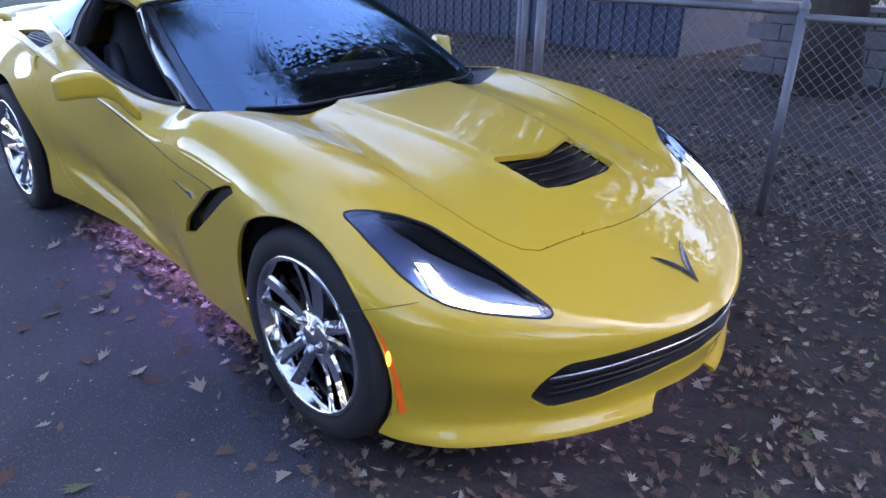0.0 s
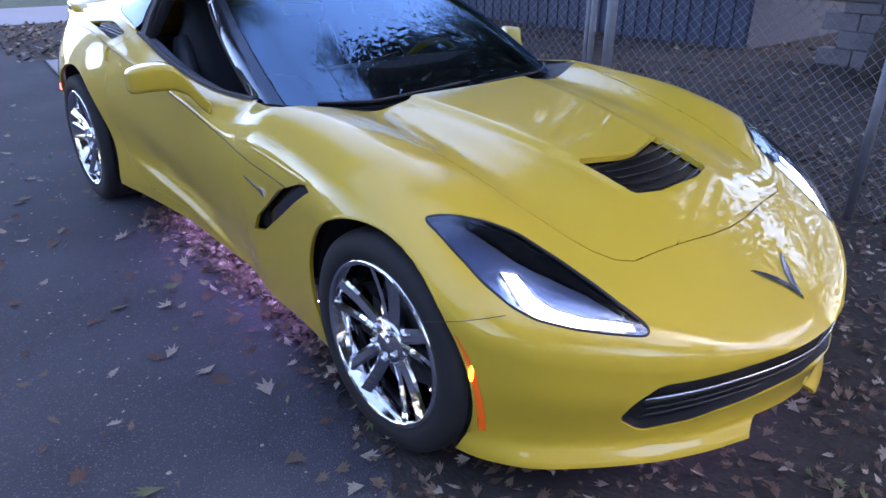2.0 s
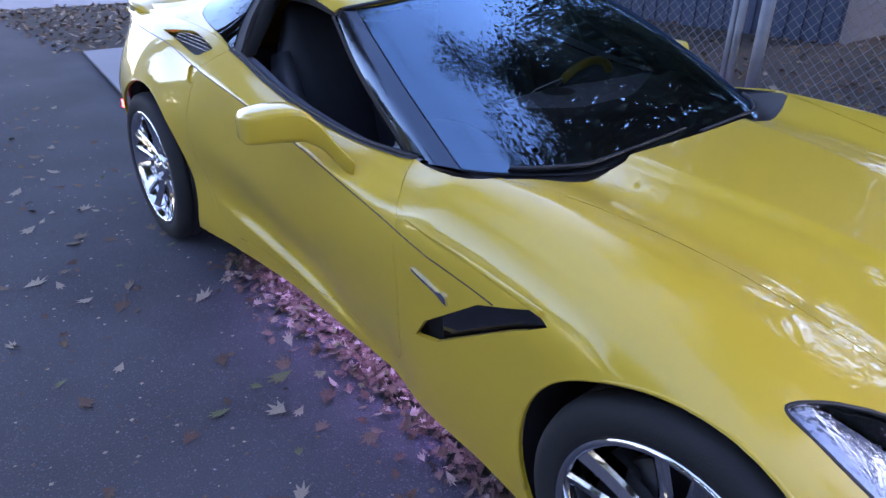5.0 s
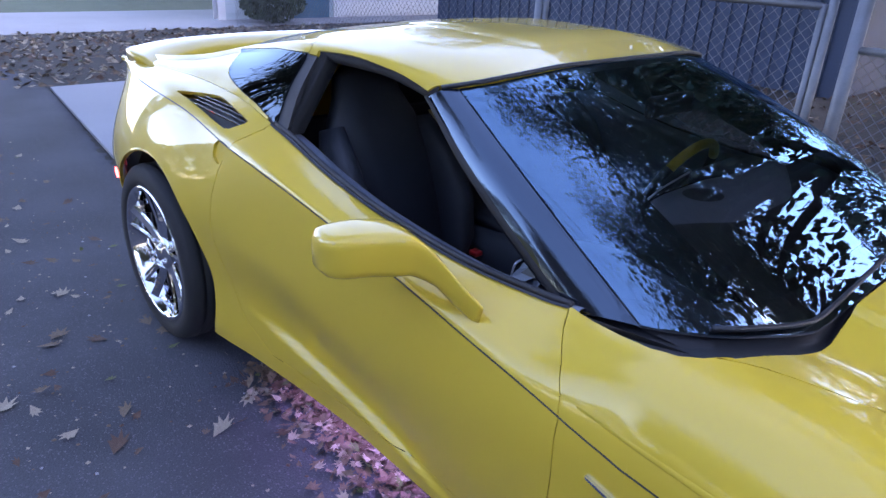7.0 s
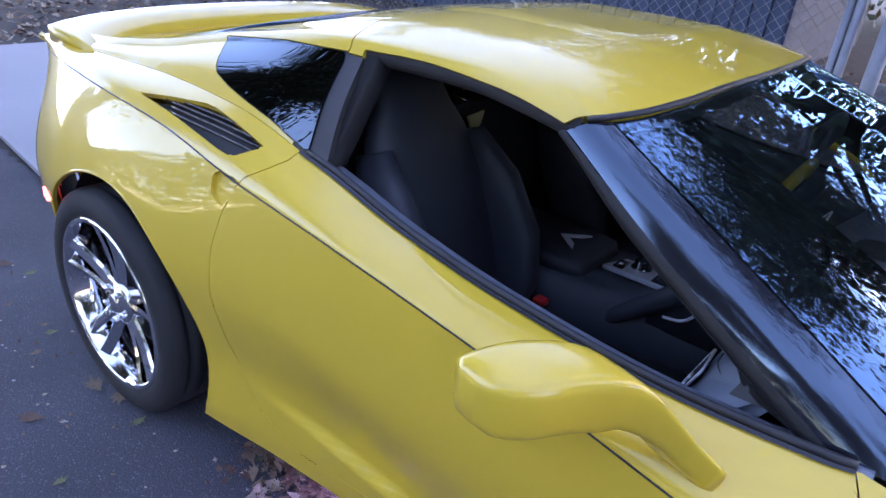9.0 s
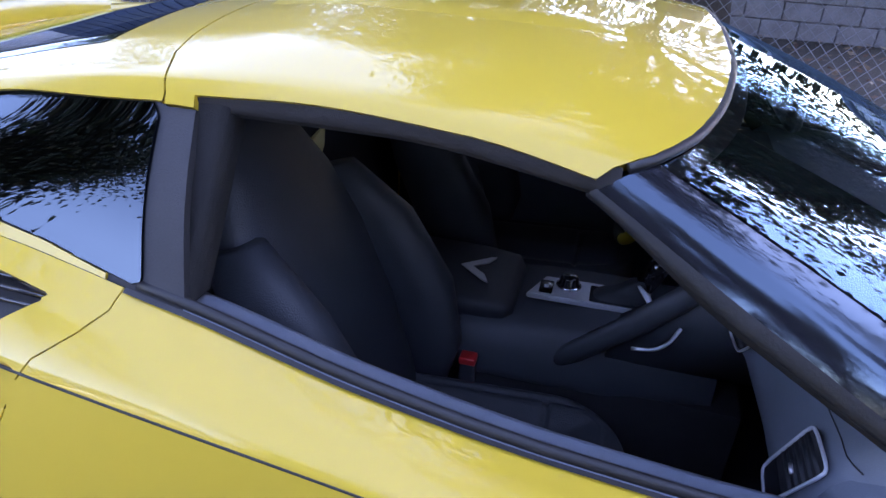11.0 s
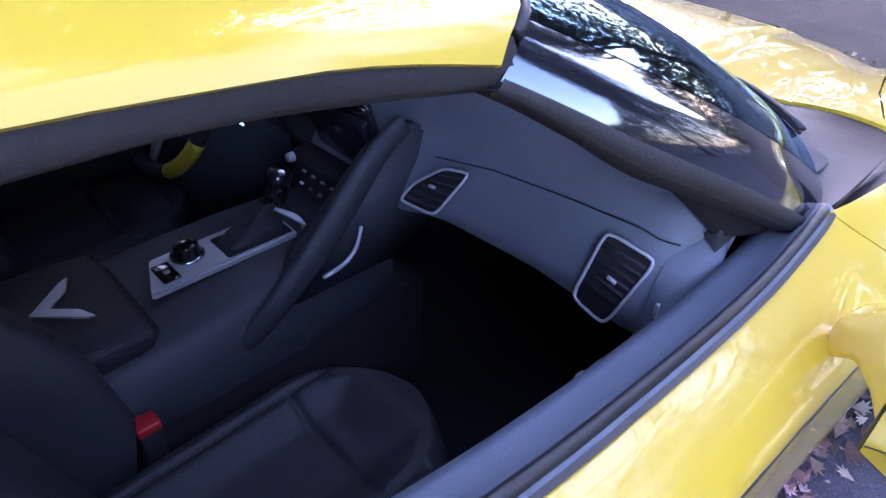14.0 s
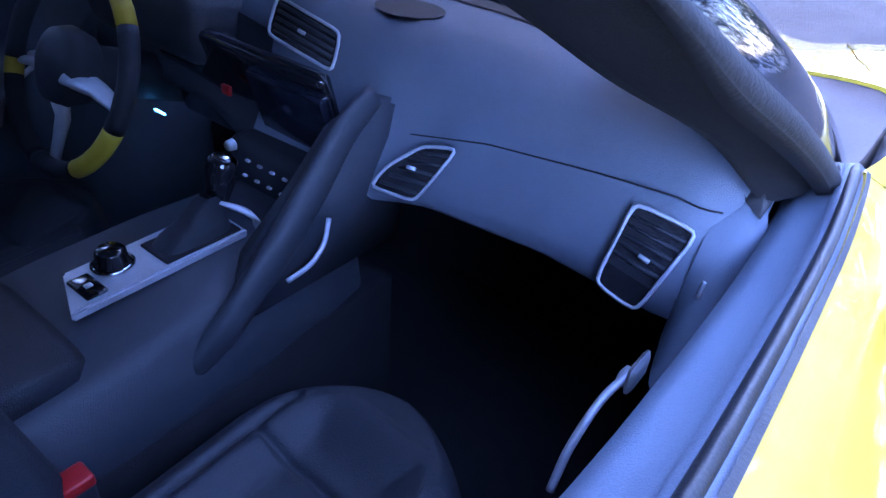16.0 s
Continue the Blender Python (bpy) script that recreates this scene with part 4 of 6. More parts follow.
for cx, cz, rad in ((-0.020, 0.330, 0.375), (-2.635, 0.36, 0.405)):
    for s in (-1, 1):
        rows = []
        for a in np.linspace(-0.5, math.pi + 0.5, 40):
            rows.append([(cx + rad * math.cos(a), s * y, cz + rad * math.sin(a)) for y in (0.55, 0.70, 0.845)])
        bm = grid_bm(np.array(rows))
        part("wheel_liner", bm, LINER, car)
        disc = lathe_bm([(0.0, 0), (rad, 0)], 40)
        gone = [f for f in disc.faces if f.calc_center_median().z < -0.2]
        bmesh.ops.delete(disc, geom=gone, context="FACES")
        bmesh.ops.translate(disc, vec=(cx, s * 0.55, cz), verts=disc.verts)
        part("wheel_liner", disc, LINER, car)
# arch lips
for s, sheet, cx, cz, rad, a0, a1 in ((-1, clip, -0.020, 0.330, 0.362, -0.35, 3.5), (1, clip, -0.020, 0.330, 0.362, -0.35, 3.5), (-1, flank_right, -2.635, 0.36, 0.393, -0.3, 3.45), (1, flank_left, -2.635, 0.36, 0.393, -0.3, 3.45)):
    line = []
    for a in np.linspace(a0, a1, 60):
        p = sheet.drop(cx + rad * math.cos(a), s * 3.0, cz + rad * math.sin(a), "-y" if s > 0 else "+y")
        if p:
            line.append(p - Vector((0, s * 0.004, 0)))
    part("arch_lip", tube_bm(line, 0.005, 6), YELLOW, car)


# ---- door mirrors ----
def mirror(s):
    m = new("door_mirror")
    m.parent = car
    m["label"] = "yellow door mirror on a curved arm"
    path = spline([(-1.378, 1.030, 0.860), (-1.35, 1.005, 0.868), (-1.305, 0.955, 0.880), (-1.255, 0.912, 0.884), (-1.205, 0.880, 0.862), (-1.15, 0.850, 0.810), (-1.115, 0.830, 0.778)], 26)
    rx = curve((0, 0.020), (0.05, 0.050), (0.2, 0.061), (0.4, 0.058), (0.55, 0.044), (0.75, 0.034), (1, 0.032))
    rz = curve((0, 0.030), (0.05, 0.043), (0.2, 0.048), (0.4, 0.050), (0.55, 0.043), (0.75, 0.030), (1, 0.026))
    rows = []
    for k, (x, y, z) in enumerate(path):
        q = k / 25
        ring = []
        for a in np.linspace(0, 2 * math.pi, 28, endpoint=False):
            c, sn = math.cos(a), math.sin(a)
            cc, ss = math.copysign(abs(c) ** 0.4, c), math.copysign(abs(sn) ** 0.4, sn)
            ring.append((x + rx(q) * cc + 0.3 * rz(q) * ss * q, s * (y + 0.25 * rx(q) * cc), z + rz(q) * ss))
        ring.append(ring[0])
        rows.append(ring)
    bm = grid_bm(np.array(rows))
    bmesh.ops.remove_doubles(bm, verts=bm.verts, dist=1e-5)
    bmesh.ops.holes_fill(bm, edges=[e for e in bm.edges if e.is_boundary])
    bmesh.ops.recalc_face_normals(bm, faces=bm.faces)
    part("housing", bm, YELLOW, m)
    turn = Matrix.Rotation(s * 0.45, 4, "Z")
    rim = box_bm((0.014, 0.112, 0.064), (0, 0, 0), 0.0055, 2)
    bmesh.ops.transform(rim, matrix=Matrix.Translation((-1.376, s * 0.957, 0.866)) @ turn, verts=rim.verts)
    part("mirror_rim", rim, BLACK, m)
    face = box_bm((0.004, 0.100, 0.054), (0, 0, 0), 0.0018, 2)
    bmesh.ops.transform(face, matrix=Matrix.Translation((-1.382, s * 0.954, 0.866)) @ turn, verts=face.verts)
    part("mirror_glass", face, CHROME, m, "flat mirror glass")


mirror(-1)
mirror(1)


# ---- cabin ----
LEATHER = mat("black_leather", (0.022, 0.025, 0.031), 0.55, 0, 0, 14, 0.2, 0.25, 420)
# dash skin lightened and blued: sky light through the windscreen is in this colour
SOFT = mat("soft_dash_skylit", (0.140, 0.163, 0.200), 0.5, 0, 0, 9, 0.12, 0.2, 600)
FELT = mat("pillar_felt", (0.008, 0.0075, 0.0075), 0.9, 0, 0, 12, 0.15, 0.3, 500)
HEADLINER = mat("roof_cloth", (0.020, 0.018, 0.018), 0.9, 0, 0, 12, 0.15, 0.3, 500)
CARPET = mat("carpet", (0.018, 0.018, 0.021), 0.95, 0, 0, 30, 0.3, 0.5, 500)
SILVER = mat("brushed_silver", (0.62, 0.64, 0.68), 0.35, 0.35, 0, 20, 0.08, fine=200)
RED_PLASTIC = mat("red_plastic", (0.5, 0.02, 0.02), 0.4)
CYAN_GLOW = glow("cyan_lamp", (0.1, 0.6, 1.0), 0.5)
SCREEN_OFF = mat("dark_display", (0.012, 0.014, 0.022), 0.15)
YELLOW_WRAP = mat("yellow_wrap", (0.55, 0.42, 0.03), 0.5, 0, 0, 10, 0.1, 0.1)


def soft_block(points, n_out=20, power=2.6):
    """A cushion: rings of a rounded rectangle along a path; points: (place, half width, half depth, direction of depth)."""
    rows = []
    for place, hw, hd, deep in points:
        ring = []
        deep = Vector(deep).normalized()
        for a in np.linspace(0, 2 * math.pi, n_out, endpoint=False):
            c, s = math.cos(a), math.sin(a)
            cc, ss = math.copysign(abs(c) ** (2 / power), c), math.copysign(abs(s) ** (2 / power), s)
            ring.append(Vector(place) + Vector((0, hw * cc, 0)) + deep * hd * ss)
        ring.append(ring[0])
        rows.append(ring)
    bm = grid_bm(np.array(rows))
    bmesh.ops.remove_doubles(bm, verts=bm.verts, dist=1e-5)
    bmesh.ops.holes_fill(bm, edges=[e for e in bm.edges if e.is_boundary])
    bmesh.ops.recalc_face_normals(bm, faces=bm.faces)
    return bm


def seat(y0):
    s = new("seat")
    s.parent = car
    s["label"] = "black leather bucket seat"
    rows = []
    for x in np.r_[-1.392, np.linspace(-1.395, -1.56, 44), np.linspace(-1.565, -1.90, 30)]:
        e = max(0.0, (x + 1.55) / 0.16)
        hw = 0.172 * max(0.0, 1 - e**2.1) ** (1 / 2.1) + 0.004
        row = [(x, y0 - hw * 0.97, 0.30)]
        for u in np.sin(np.linspace(-1, 1, 65) * np.pi / 2):
            y = hw * u
            d = min(hw - abs(y), (-1.389 - x) + 0.25 * (0.172 - hw))
            z = 0.430 + 0.090 * math.sqrt(1 - (1 - min(max(d, 0) / 0.062, 1)) ** 2) - 0.026 * float(smooth(0.055, 0.13, d)) - 0.06 * max(0.0, -1.5 - x)
            if x < -1.475:
                z -= 0.010 * math.exp(-(((abs(y) - 0.118) / 0.006) ** 2))
            if abs(y) < 0.118:
                z -= 0.009 * math.exp(-(((x + 1.548) / 0.006) ** 2))
            z -= 0.004 * math.exp(-(((d - 0.056) / 0.004) ** 2))
            row.append((x, y0 + y, z))
        row.append((x, y0 + hw * 0.97, 0.30))
        rows.append(row)
    rows.insert(0, [(-1.394, p[1], 0.30) for p in rows[0]])
    part("cushion", grid_bm(np.array(rows)), LEATHER, s)
    ahead = (1, 0, 0.35)
    b = [((-1.84, y0, 0.38), 0.16, 0.05, ahead), ((-1.88, y0, 0.50), 0.185, 0.065, ahead), ((-1.935, y0, 0.66), 0.20, 0.065, ahead), ((-1.995, y0, 0.82), 0.20, 0.06, ahead), ((-2.045, y0, 0.93), 0.17, 0.055, ahead), ((-2.075, y0, 1.0), 0.13, 0.05, ahead), ((-2.10, y0, 1.06), 0.11, 0.045, ahead), ((-2.115, y0, 1.09), 0.07, 0.025, ahead)]
    part("backrest", soft_block(b, 28), LEATHER, s)
    for k in (-1, 1):
        b = [((-1.80, y0 + k * 0.17, 0.44), 0.02, 0.03, ahead), ((-1.82, y0 + k * 0.19, 0.53), 0.042, 0.08, ahead), ((-1.865, y0 + k * 0.205, 0.66), 0.048, 0.095, ahead), ((-1.945, y0 + k * 0.20, 0.81), 0.045, 0.085, ahead), ((-2.02, y0 + k * 0.175, 0.92), 0.03, 0.05, ahead)]
        part("side_bolster", soft_block(b, 20), LEATHER, s)
    return s


seat(-0.385)
seat(0.40)
part("cabin_floor", box_bm((1.75, 1.56, 0.03), (-1.55, 0, 0.19)), CARPET, car, smooth_shade=False)
part("bulkhead", box_bm((0.03, 1.36, 0.62), (-0.74, 0, 0.49)), CARPET, car, smooth_shade=False)
part("rear_wall", box_bm((0.03, 1.30, 0.72), (-2.18, 0, 0.56), turn=None), CARPET, car, smooth_shade=False)

# dashboard
rows = []
for y in np.linspace(-0.665, 0.665, 61):
    a = abs(y)
    e = smooth(0.60, 0.68, a)
    low = np.interp(a, [0, 0.11, 0.25, 0.44, 0.59, 0.68], [0.62, 0.64, 0.672, 0.685, 0.675, 0.66])
    seam = np.interp(a, [0, 0.15, 0.32, 0.47, 0.58, 0.68], [0.74, 0.745, 0.785, 0.803, 0.812, 0.80])
    back = 0.045 * e + 0.06 * smooth(0.63, 0.675, a) + 0.03 * (1 - smooth(0.10, 0.24, a)) * -0.6
    top = 0.880 + 0.012 * (1 - (a / 0.68) ** 2)
    sec = [(-0.70, top - 0.055), (-0.80, top - 0.030), (-0.95, top - 0.006), (-1.06, top - 0.004), (-1.115, top - 0.018), (-1.150, top - 0.046 - 0.2 * max(0, 0.80 - seam)), (-1.172, seam), (-1.190, seam - 0.03), (-1.212, (seam + low) / 2 - 0.02), (-1.218, low + 0.012), (-1.205, low), (-1.12, low - 0.03), (-0.95, low - 0.07), (-0.76, low - 0.1)]
    lid = [(x + back, z) for x, z in sec]
    cap = screen_low(a) - 0.05
    lid = [(min(x, cap), min(z, 0.800 + 0.40 * max(0.0, cap - x)) if x > -1.12 else z) for x, z in lid]
    rows.append([(x, y, z) for x, z in lid])
dash_rows = np.array(rows)
dash = part("dashboard", grid_bm(np.array(rows)), SOFT, car, "soft dark grey dashboard")
seam_line = [(-1.176 + 0.045 * float(smooth(0.60, 0.68, abs(y))), y, np.interp(abs(y), [0, 0.15, 0.32, 0.47, 0.58, 0.68], [0.74, 0.745, 0.785, 0.803, 0.812, 0.80]) + 0.004) for y in np.linspace(-0.63, -0.16, 40)]
part("dash_seam", tube_bm(seam_line, 0.0011, 6), CARPET, dash)


# matt black panel in front of the padded top, under the windscreen
rim_x = curve((0.0, -0.90), (0.10, -0.90), (0.33, -0.985), (0.47, -1.055), (0.58, -1.105), (0.66, -1.135))
rows = []
for col in dash_rows:
    y = col[0, 1]
    order = np.argsort(col[:7, 0])
    row = []
    for q in np.linspace(0, 1, 10):
        x = rim_x(abs(y)) * (1 - q) - 0.70 * q
        row.append((x, y, float(np.interp(x, col[:7, 0][order], col[:7, 2][order])) + 0.003 + 0.003 * min(1, q * 6)))
    rows.append(row)
part("defroster_panel", grid_bm(np.array(rows)), BLACK, dash, "matt black panel under the windscreen")
speaker = bmesh.new()
bmesh.ops.create_circle(speaker, cap_ends=True, radius=0.055, segments=28, matrix=Matrix.Translation((-1.045, -0.065, 0.8905)) @ Matrix.Diagonal((0.9, 1.1, 1, 1)))
part("speaker_grille", speaker, BLACK, dash, "dark round speaker grille", smooth_shade=False)


def on_dash(y, z):
    """The dashboard's face at a height."""
    col = dash_rows[int(np.argmin(np.abs(dash_rows[:, 0, 1] - y)))][3:10]
    return (float(np.interp(-z, -col[:, 2], col[:, 0])) - 0.004, y, z)


def air_vent(corners, name="air_vent", foot=0.0):
    """A bright frame through the corners, with slats across and a little tab."""
    c = [Vector(p) for p in corners]
    n = (c[1] - c[0]).cross(c[3] - c[0]).normalized()
    if n.x > 0:
        n = -n
    loop = []
    for k in range(len(c)):
        a, b, d = c[k - 1], c[k], c[(k + 1) % len(c)]
        r1, r2 = min(0.018, (a - b).length * 0.4), min(0.018, (d - b).length * 0.4)
        p, q = b + (a - b).normalized() * r1, b + (d - b).normalized() * r2
        loop += [p.lerp(b, 0.0), p.lerp(b, 0.55).lerp(q.lerp(b, 0.55), 0.25), p.lerp(b, 0.55).lerp(q.lerp(b, 0.55), 0.75), q]
    loop = [p + n * 0.013 for p in loop]
    frame_ob = part(name, tube_bm(loop + [loop[0], loop[1]], 0.0026, 8, cap=False), SILVER, dash, "bright-framed air vent")
    bm = bmesh.new()
    ring = [bm.verts.new(p - n * 0.002) for p in loop]
    bm.faces.new(ring)
    part("vent_back", bm, CARPET, frame_ob, smooth_shade=False)
    if foot:
        a, b = c[0].lerp(c[3], foot), c[1].lerp(c[2], foot)
        bm = bmesh.new()
        bm.faces.new([bm.verts.new(p + n * 0.013) for p in (c[0].lerp(b, 0.08), c[1].lerp(a, 0.08), b.lerp(a, 0.05), a.lerp(b, 0.05))])
        part("vent_switch", bm, BLACK_GLOSS, frame_ob, "gloss black switch panel", smooth_shade=False)
    for t in np.linspace(0.14 + foot, 0.86, 5):
        a, b = c[0].lerp(c[3], t), c[1].lerp(c[2], t)
        a, b = a.lerp(b, 0.06), b.lerp(a, 0.06)
        part("slat", tube_bm([a + n * 0.011, b + n * 0.011], 0.0042, 6, flat=0.6), LEATHER, frame_ob)
    m = c[0].lerp(c[2], 0.5)
    along = (c[1] - c[0]).normalized()
    part("tab", tube_bm([m - along * 0.007 + n * 0.016, m + along * 0.007 + n * 0.016], 0.003, 8), SILVER, frame_ob)
    return frame_ob


air_vent([on_dash(-0.165, 0.680), on_dash(-0.246, 0.685), on_dash(-0.284, 0.768), on_dash(-0.225, 0.752), on_dash(-0.180, 0.712)])
air_vent([on_dash(-0.530, 0.695), on_dash(-0.588, 0.682), on_dash(-0.618, 0.788), on_dash(-0.540, 0.796)], foot=0.28)
for s in (-1, 1):
    cheek = [[(-1.120, 0.622, 0.822), (-1.105, 0.650, 0.828), (-1.100, 0.664, 0.806)], [(-1.186, 0.624, 0.775), (-1.172, 0.650, 0.780), (-1.155, 0.688, 0.762)], [(-1.206, 0.622, 0.705), (-1.232, 0.646, 0.705), (-1.232, 0.690, 0.690)], [(-1.212, 0.620, 0.655), (-1.300, 0.648, 0.645), (-1.305, 0.690, 0.615)]]
    bent = [spline(row, 9) for row in np.array(cheek) * (1, s, 1)]
    part("dash_end", grid_bm(np.array([spline([r[k] for r in bent], 12) for k in range(9)])), SOFT, dash, "padded end of the dashboard")
part("label_tab", box_bm((0.006, 0.006, 0.024), (-1.216, -0.646, 0.740), 0.002), SILVER, dash, "small silver clip")

# centre stack: display, vents, knobs
part("display", box_bm((0.020, 0.175, 0.125), (-1.222, 0.010, 0.735), 0.006, turn=Matrix.Rotation(-0.30, 4, "Y")), SCREEN_OFF, dash, "unlit dark display")
air_vent([(-1.195, 0.088, 0.835), (-1.198, -0.058, 0.815), (-1.162, -0.040, 0.862), (-1.160, 0.100, 0.885)])
part("centre_column", box_bm((0.16, 0.24, 0.14), (-1.19, 0.015, 0.61), 0.02, turn=None), LEATHER, car, "dark centre stack")
for k in range(2):
    for j in range(5):
        b = box_bm((0.006, 0.010, 0.004), (-1.272 - 0.008 * k, -0.045 + 0.030 * j, 0.650 - 0.024 * k), 0.0015)
        part("button", b, SILVER, dash)
for y in (-0.075, 0.105):
    kb = lathe_bm([(0, -0.014), (0.007, -0.014), (0.009, -0.011), (0.010, 0.0)], 20, "x")
    bmesh.ops.translate(kb, vec=(-1.275, y, 0.67), verts=kb.verts)
    part("dash_knob", kb, SILVER, dash)
bezel = box_bm((0.03, 0.46, 0.22), (-1.190, 0.17, 0.715), 0.015, 3, turn=Matrix.Rotation(-0.30, 4, "Y"))
part("display_bezel", bezel, BLACK_GLOSS, dash, "black bezel round the display")
part("hazard_button", box_bm((0.008, 0.022, 0.018), (-1.235, 0.165, 0.735), 0.003), RED_PLASTIC, dash, "small red button")
# copy of the dash face in black, added to darken the driver's side
driver = np.array([c[5:11] for c in dash_rows if 0.10 < c[0, 1] < 0.64]) + np.array((-0.004, 0, 0.0))
part("driver_overlay", grid_bm(driver), LEATHER, dash, "black overlay that darkens the driver's side of the dash")
part("cluster_hood", box_bm((0.20, 0.36, 0.12), (-1.15, 0.40, 0.805), 0.045, 4), LEATHER, dash, "dark instrument hood")
part("key_light", box_bm((0.004, 0.034, 0.004), (-1.235, 0.385, 0.625), 0.001), CYAN_GLOW, dash, "thin lit cyan strip")

# small flat pale yellow shape behind the seats
shape_bm = bmesh.new()
shape_bm.faces.new([shape_bm.verts.new(p) for p in ((-2.138, 0.030, 0.907), (-2.131, -0.060, 0.902), (-2.123, -0.040, 0.842), (-2.133, 0.012, 0.870))])
r = bmesh.ops.extrude_face_region(shape_bm, geom=shape_bm.faces[:])
bmesh.ops.translate(shape_bm, vec=(-0.006, 0, 0), verts=[v for v in r["geom"] if isinstance(v, bmesh.types.BMVert)])
bmesh.ops.recalc_face_normals(shape_bm, faces=shape_bm.faces)
part("rear_shape", shape_bm, mat("pale_yellow", (0.80, 0.68, 0.30), 0.6), car, "small pale yellow shape behind the seats", smooth_shade=False)

# console
rows = []
for x, top, w in ((-1.22, 0.60, 0.13), (-1.30, 0.602, 0.145), (-1.45, 0.600, 0.155), (-1.60, 0.592, 0.160), (-1.72, 0.580, 0.160), (-2.0, 0.57, 0.15), (-2.15, 0.57, 0.15)):
    rows.append([(x, -w + 0.004, 0.455), (x, -w - 0.003, 0.48), (x, -w + 0.012, top - 0.02), (x, -w + 0.035, top), (x, w - 0.035, top), (x, w - 0.012, top - 0.02), (x, w + 0.003, 0.48), (x, w - 0.004, 0.455)])
# same soft skin as SOFT in a darker tone, with shade put into the colour
CONSOLE = mat("soft_skin_shaded", (0.045, 0.050, 0.060), 0.5, 0, 0, 9, 0.12, 0.2, 600)
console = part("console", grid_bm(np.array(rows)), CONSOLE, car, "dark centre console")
part("console_base", grid_bm(np.array([[(x, y, z) for y, z in ((-0.155, 0.20), (-0.150, 0.47), (0.150, 0.47), (0.155, 0.20))] for x in (-1.16, -1.40, -1.65, -1.90, -2.15)])), CARPET, console, "black carpeted lower sides", smooth_shade=False)
arm = [((-1.655, 0.0, 0.585), 0.10, 0.015, (0, 0, 1)), ((-1.675, 0.0, 0.595), 0.125, 0.028, (0, 0, 1)), ((-1.75, 0.0, 0.598), 0.13, 0.032, (0, 0, 1)), ((-1.95, 0.0, 0.60), 0.13, 0.032, (0, 0, 1)), ((-2.12, 0.0, 0.60), 0.12, 0.03, (0, 0, 1))]
rest = part("armrest", soft_block(arm, 28, 4.0), LEATHER, console, "black armrest with a small emblem")
for k in (-1, 1):
    bm = bmesh.new()
    pts = [(-1.795, -0.006), (-1.735, -0.006 + k * 0.052), (-1.722, -0.006 + k * 0.058), (-1.735, -0.006 + k * 0.028), (-1.768, -0.006)]
    bm.faces.new([bm.verts.new((x, y, 0.6335)) for x, y in pts])
    r = bmesh.ops.extrude_face_region(bm, geom=bm.faces[:])
    bmesh.ops.translate(bm, vec=(0, 0, -0.004), verts=[v for v in r["geom"] if isinstance(v, bmesh.types.BMVert)])
    bmesh.ops.recalc_face_normals(bm, faces=bm.faces)
    part("emblem_wing", bm, SILVER, rest, "pale stitched emblem", smooth_shade=False)
bm = bmesh.new()
pts = [(-1.637, -0.044), (-1.602, 0.044), (-1.365, 0.052), (-1.368, -0.040)]
bm.faces.new([bm.verts.new((x, y, 0.612)) for x, y in pts])
r = bmesh.ops.extrude_face_region(bm, geom=bm.faces[:])
bmesh.ops.translate(bm, vec=(0, 0, -0.014), verts=[v for v in r["geom"] if isinstance(v, bmesh.types.BMVert)])
bmesh.ops.recalc_face_normals(bm, faces=bm.faces)
bmesh.ops.bevel(bm, geom=bm.edges[:], offset=0.003, segments=2, affect="EDGES")
plate = part("shift_plate", bm, SILVER, console, "brushed silver shifter plate", smooth_shade=False)
part("boot_well", box_bm((0.125, 0.066, 0.006), (-1.437, -0.002, 0.6125), 0.003), CARPET, plate)
dial = lathe_bm([(0, 0.028), (0.016, 0.028), (0.020, 0.024), (0.021, 0.012), (0.025, 0.008), (0.026, 0)], 36, "z")
bmesh.ops.translate(dial, vec=(-1.548, 0.014, 0.612), verts=dial.verts)
part("dial", dial, BLACK_GLOSS, plate, "black rotary dial")
ring = lathe_bm([(0.026, 0), (0.029, 0.002), (0.029, 0.006), (0.026, 0.008)], 36, "z")
bmesh.ops.translate(ring, vec=(-1.548, 0.014, 0.611), verts=ring.verts)
part("dial_ring", ring, CHROME, plate)
part("switch", box_bm((0.030, 0.052, 0.006), (-1.596, -0.008, 0.614), 0.003), BLACK_GLOSS, plate, "black rocker switch")
part("switch_light", box_bm((0.010, 0.008, 0.003), (-1.596, -0.012, 0.618), 0.001), SILVER, plate)
boot = []
for q in np.linspace(0, 1, 8):
    c0 = Vector((-1.437 + 0.045 * q, -0.002 + 0.01 * q, 0.614 + 0.048 * q))
    boot.append([c0 + Vector(((0.058 - 0.044 * q) * math.copysign(abs(math.cos(a)) ** 0.6, math.cos(a)), (0.030 - 0.018 * q) * math.copysign(abs(math.sin(a)) ** 0.6, math.sin(a)), 0.003 * math.sin(9 * q))) for a in np.linspace(0, 2 * math.pi, 25)])
part("shift_boot", grid_bm(np.array(boot)), LEATHER, plate, "creased leather boot")
part("shift_stem", tube_bm([(-1.392, 0.008, 0.655), (-1.375, 0.008, 0.678)], 0.007, 12), CHROME, plate)
kn = lathe_bm([(0, 0.077), (0.017, 0.076), (0.0225, 0.070), (0.0235, 0.056), (0.020, 0.030), (0.014, 0.0), (0, 0)], 28, "z")
bmesh.ops.transform(kn, matrix=Matrix.Translation((-1.382, 0.008, 0.641)) @ Matrix.Rotation(0.25, 4, "Y"), verts=kn.verts)
part("shift_knob", kn, BLACK_GLOSS, plate, "glossy black shift knob")
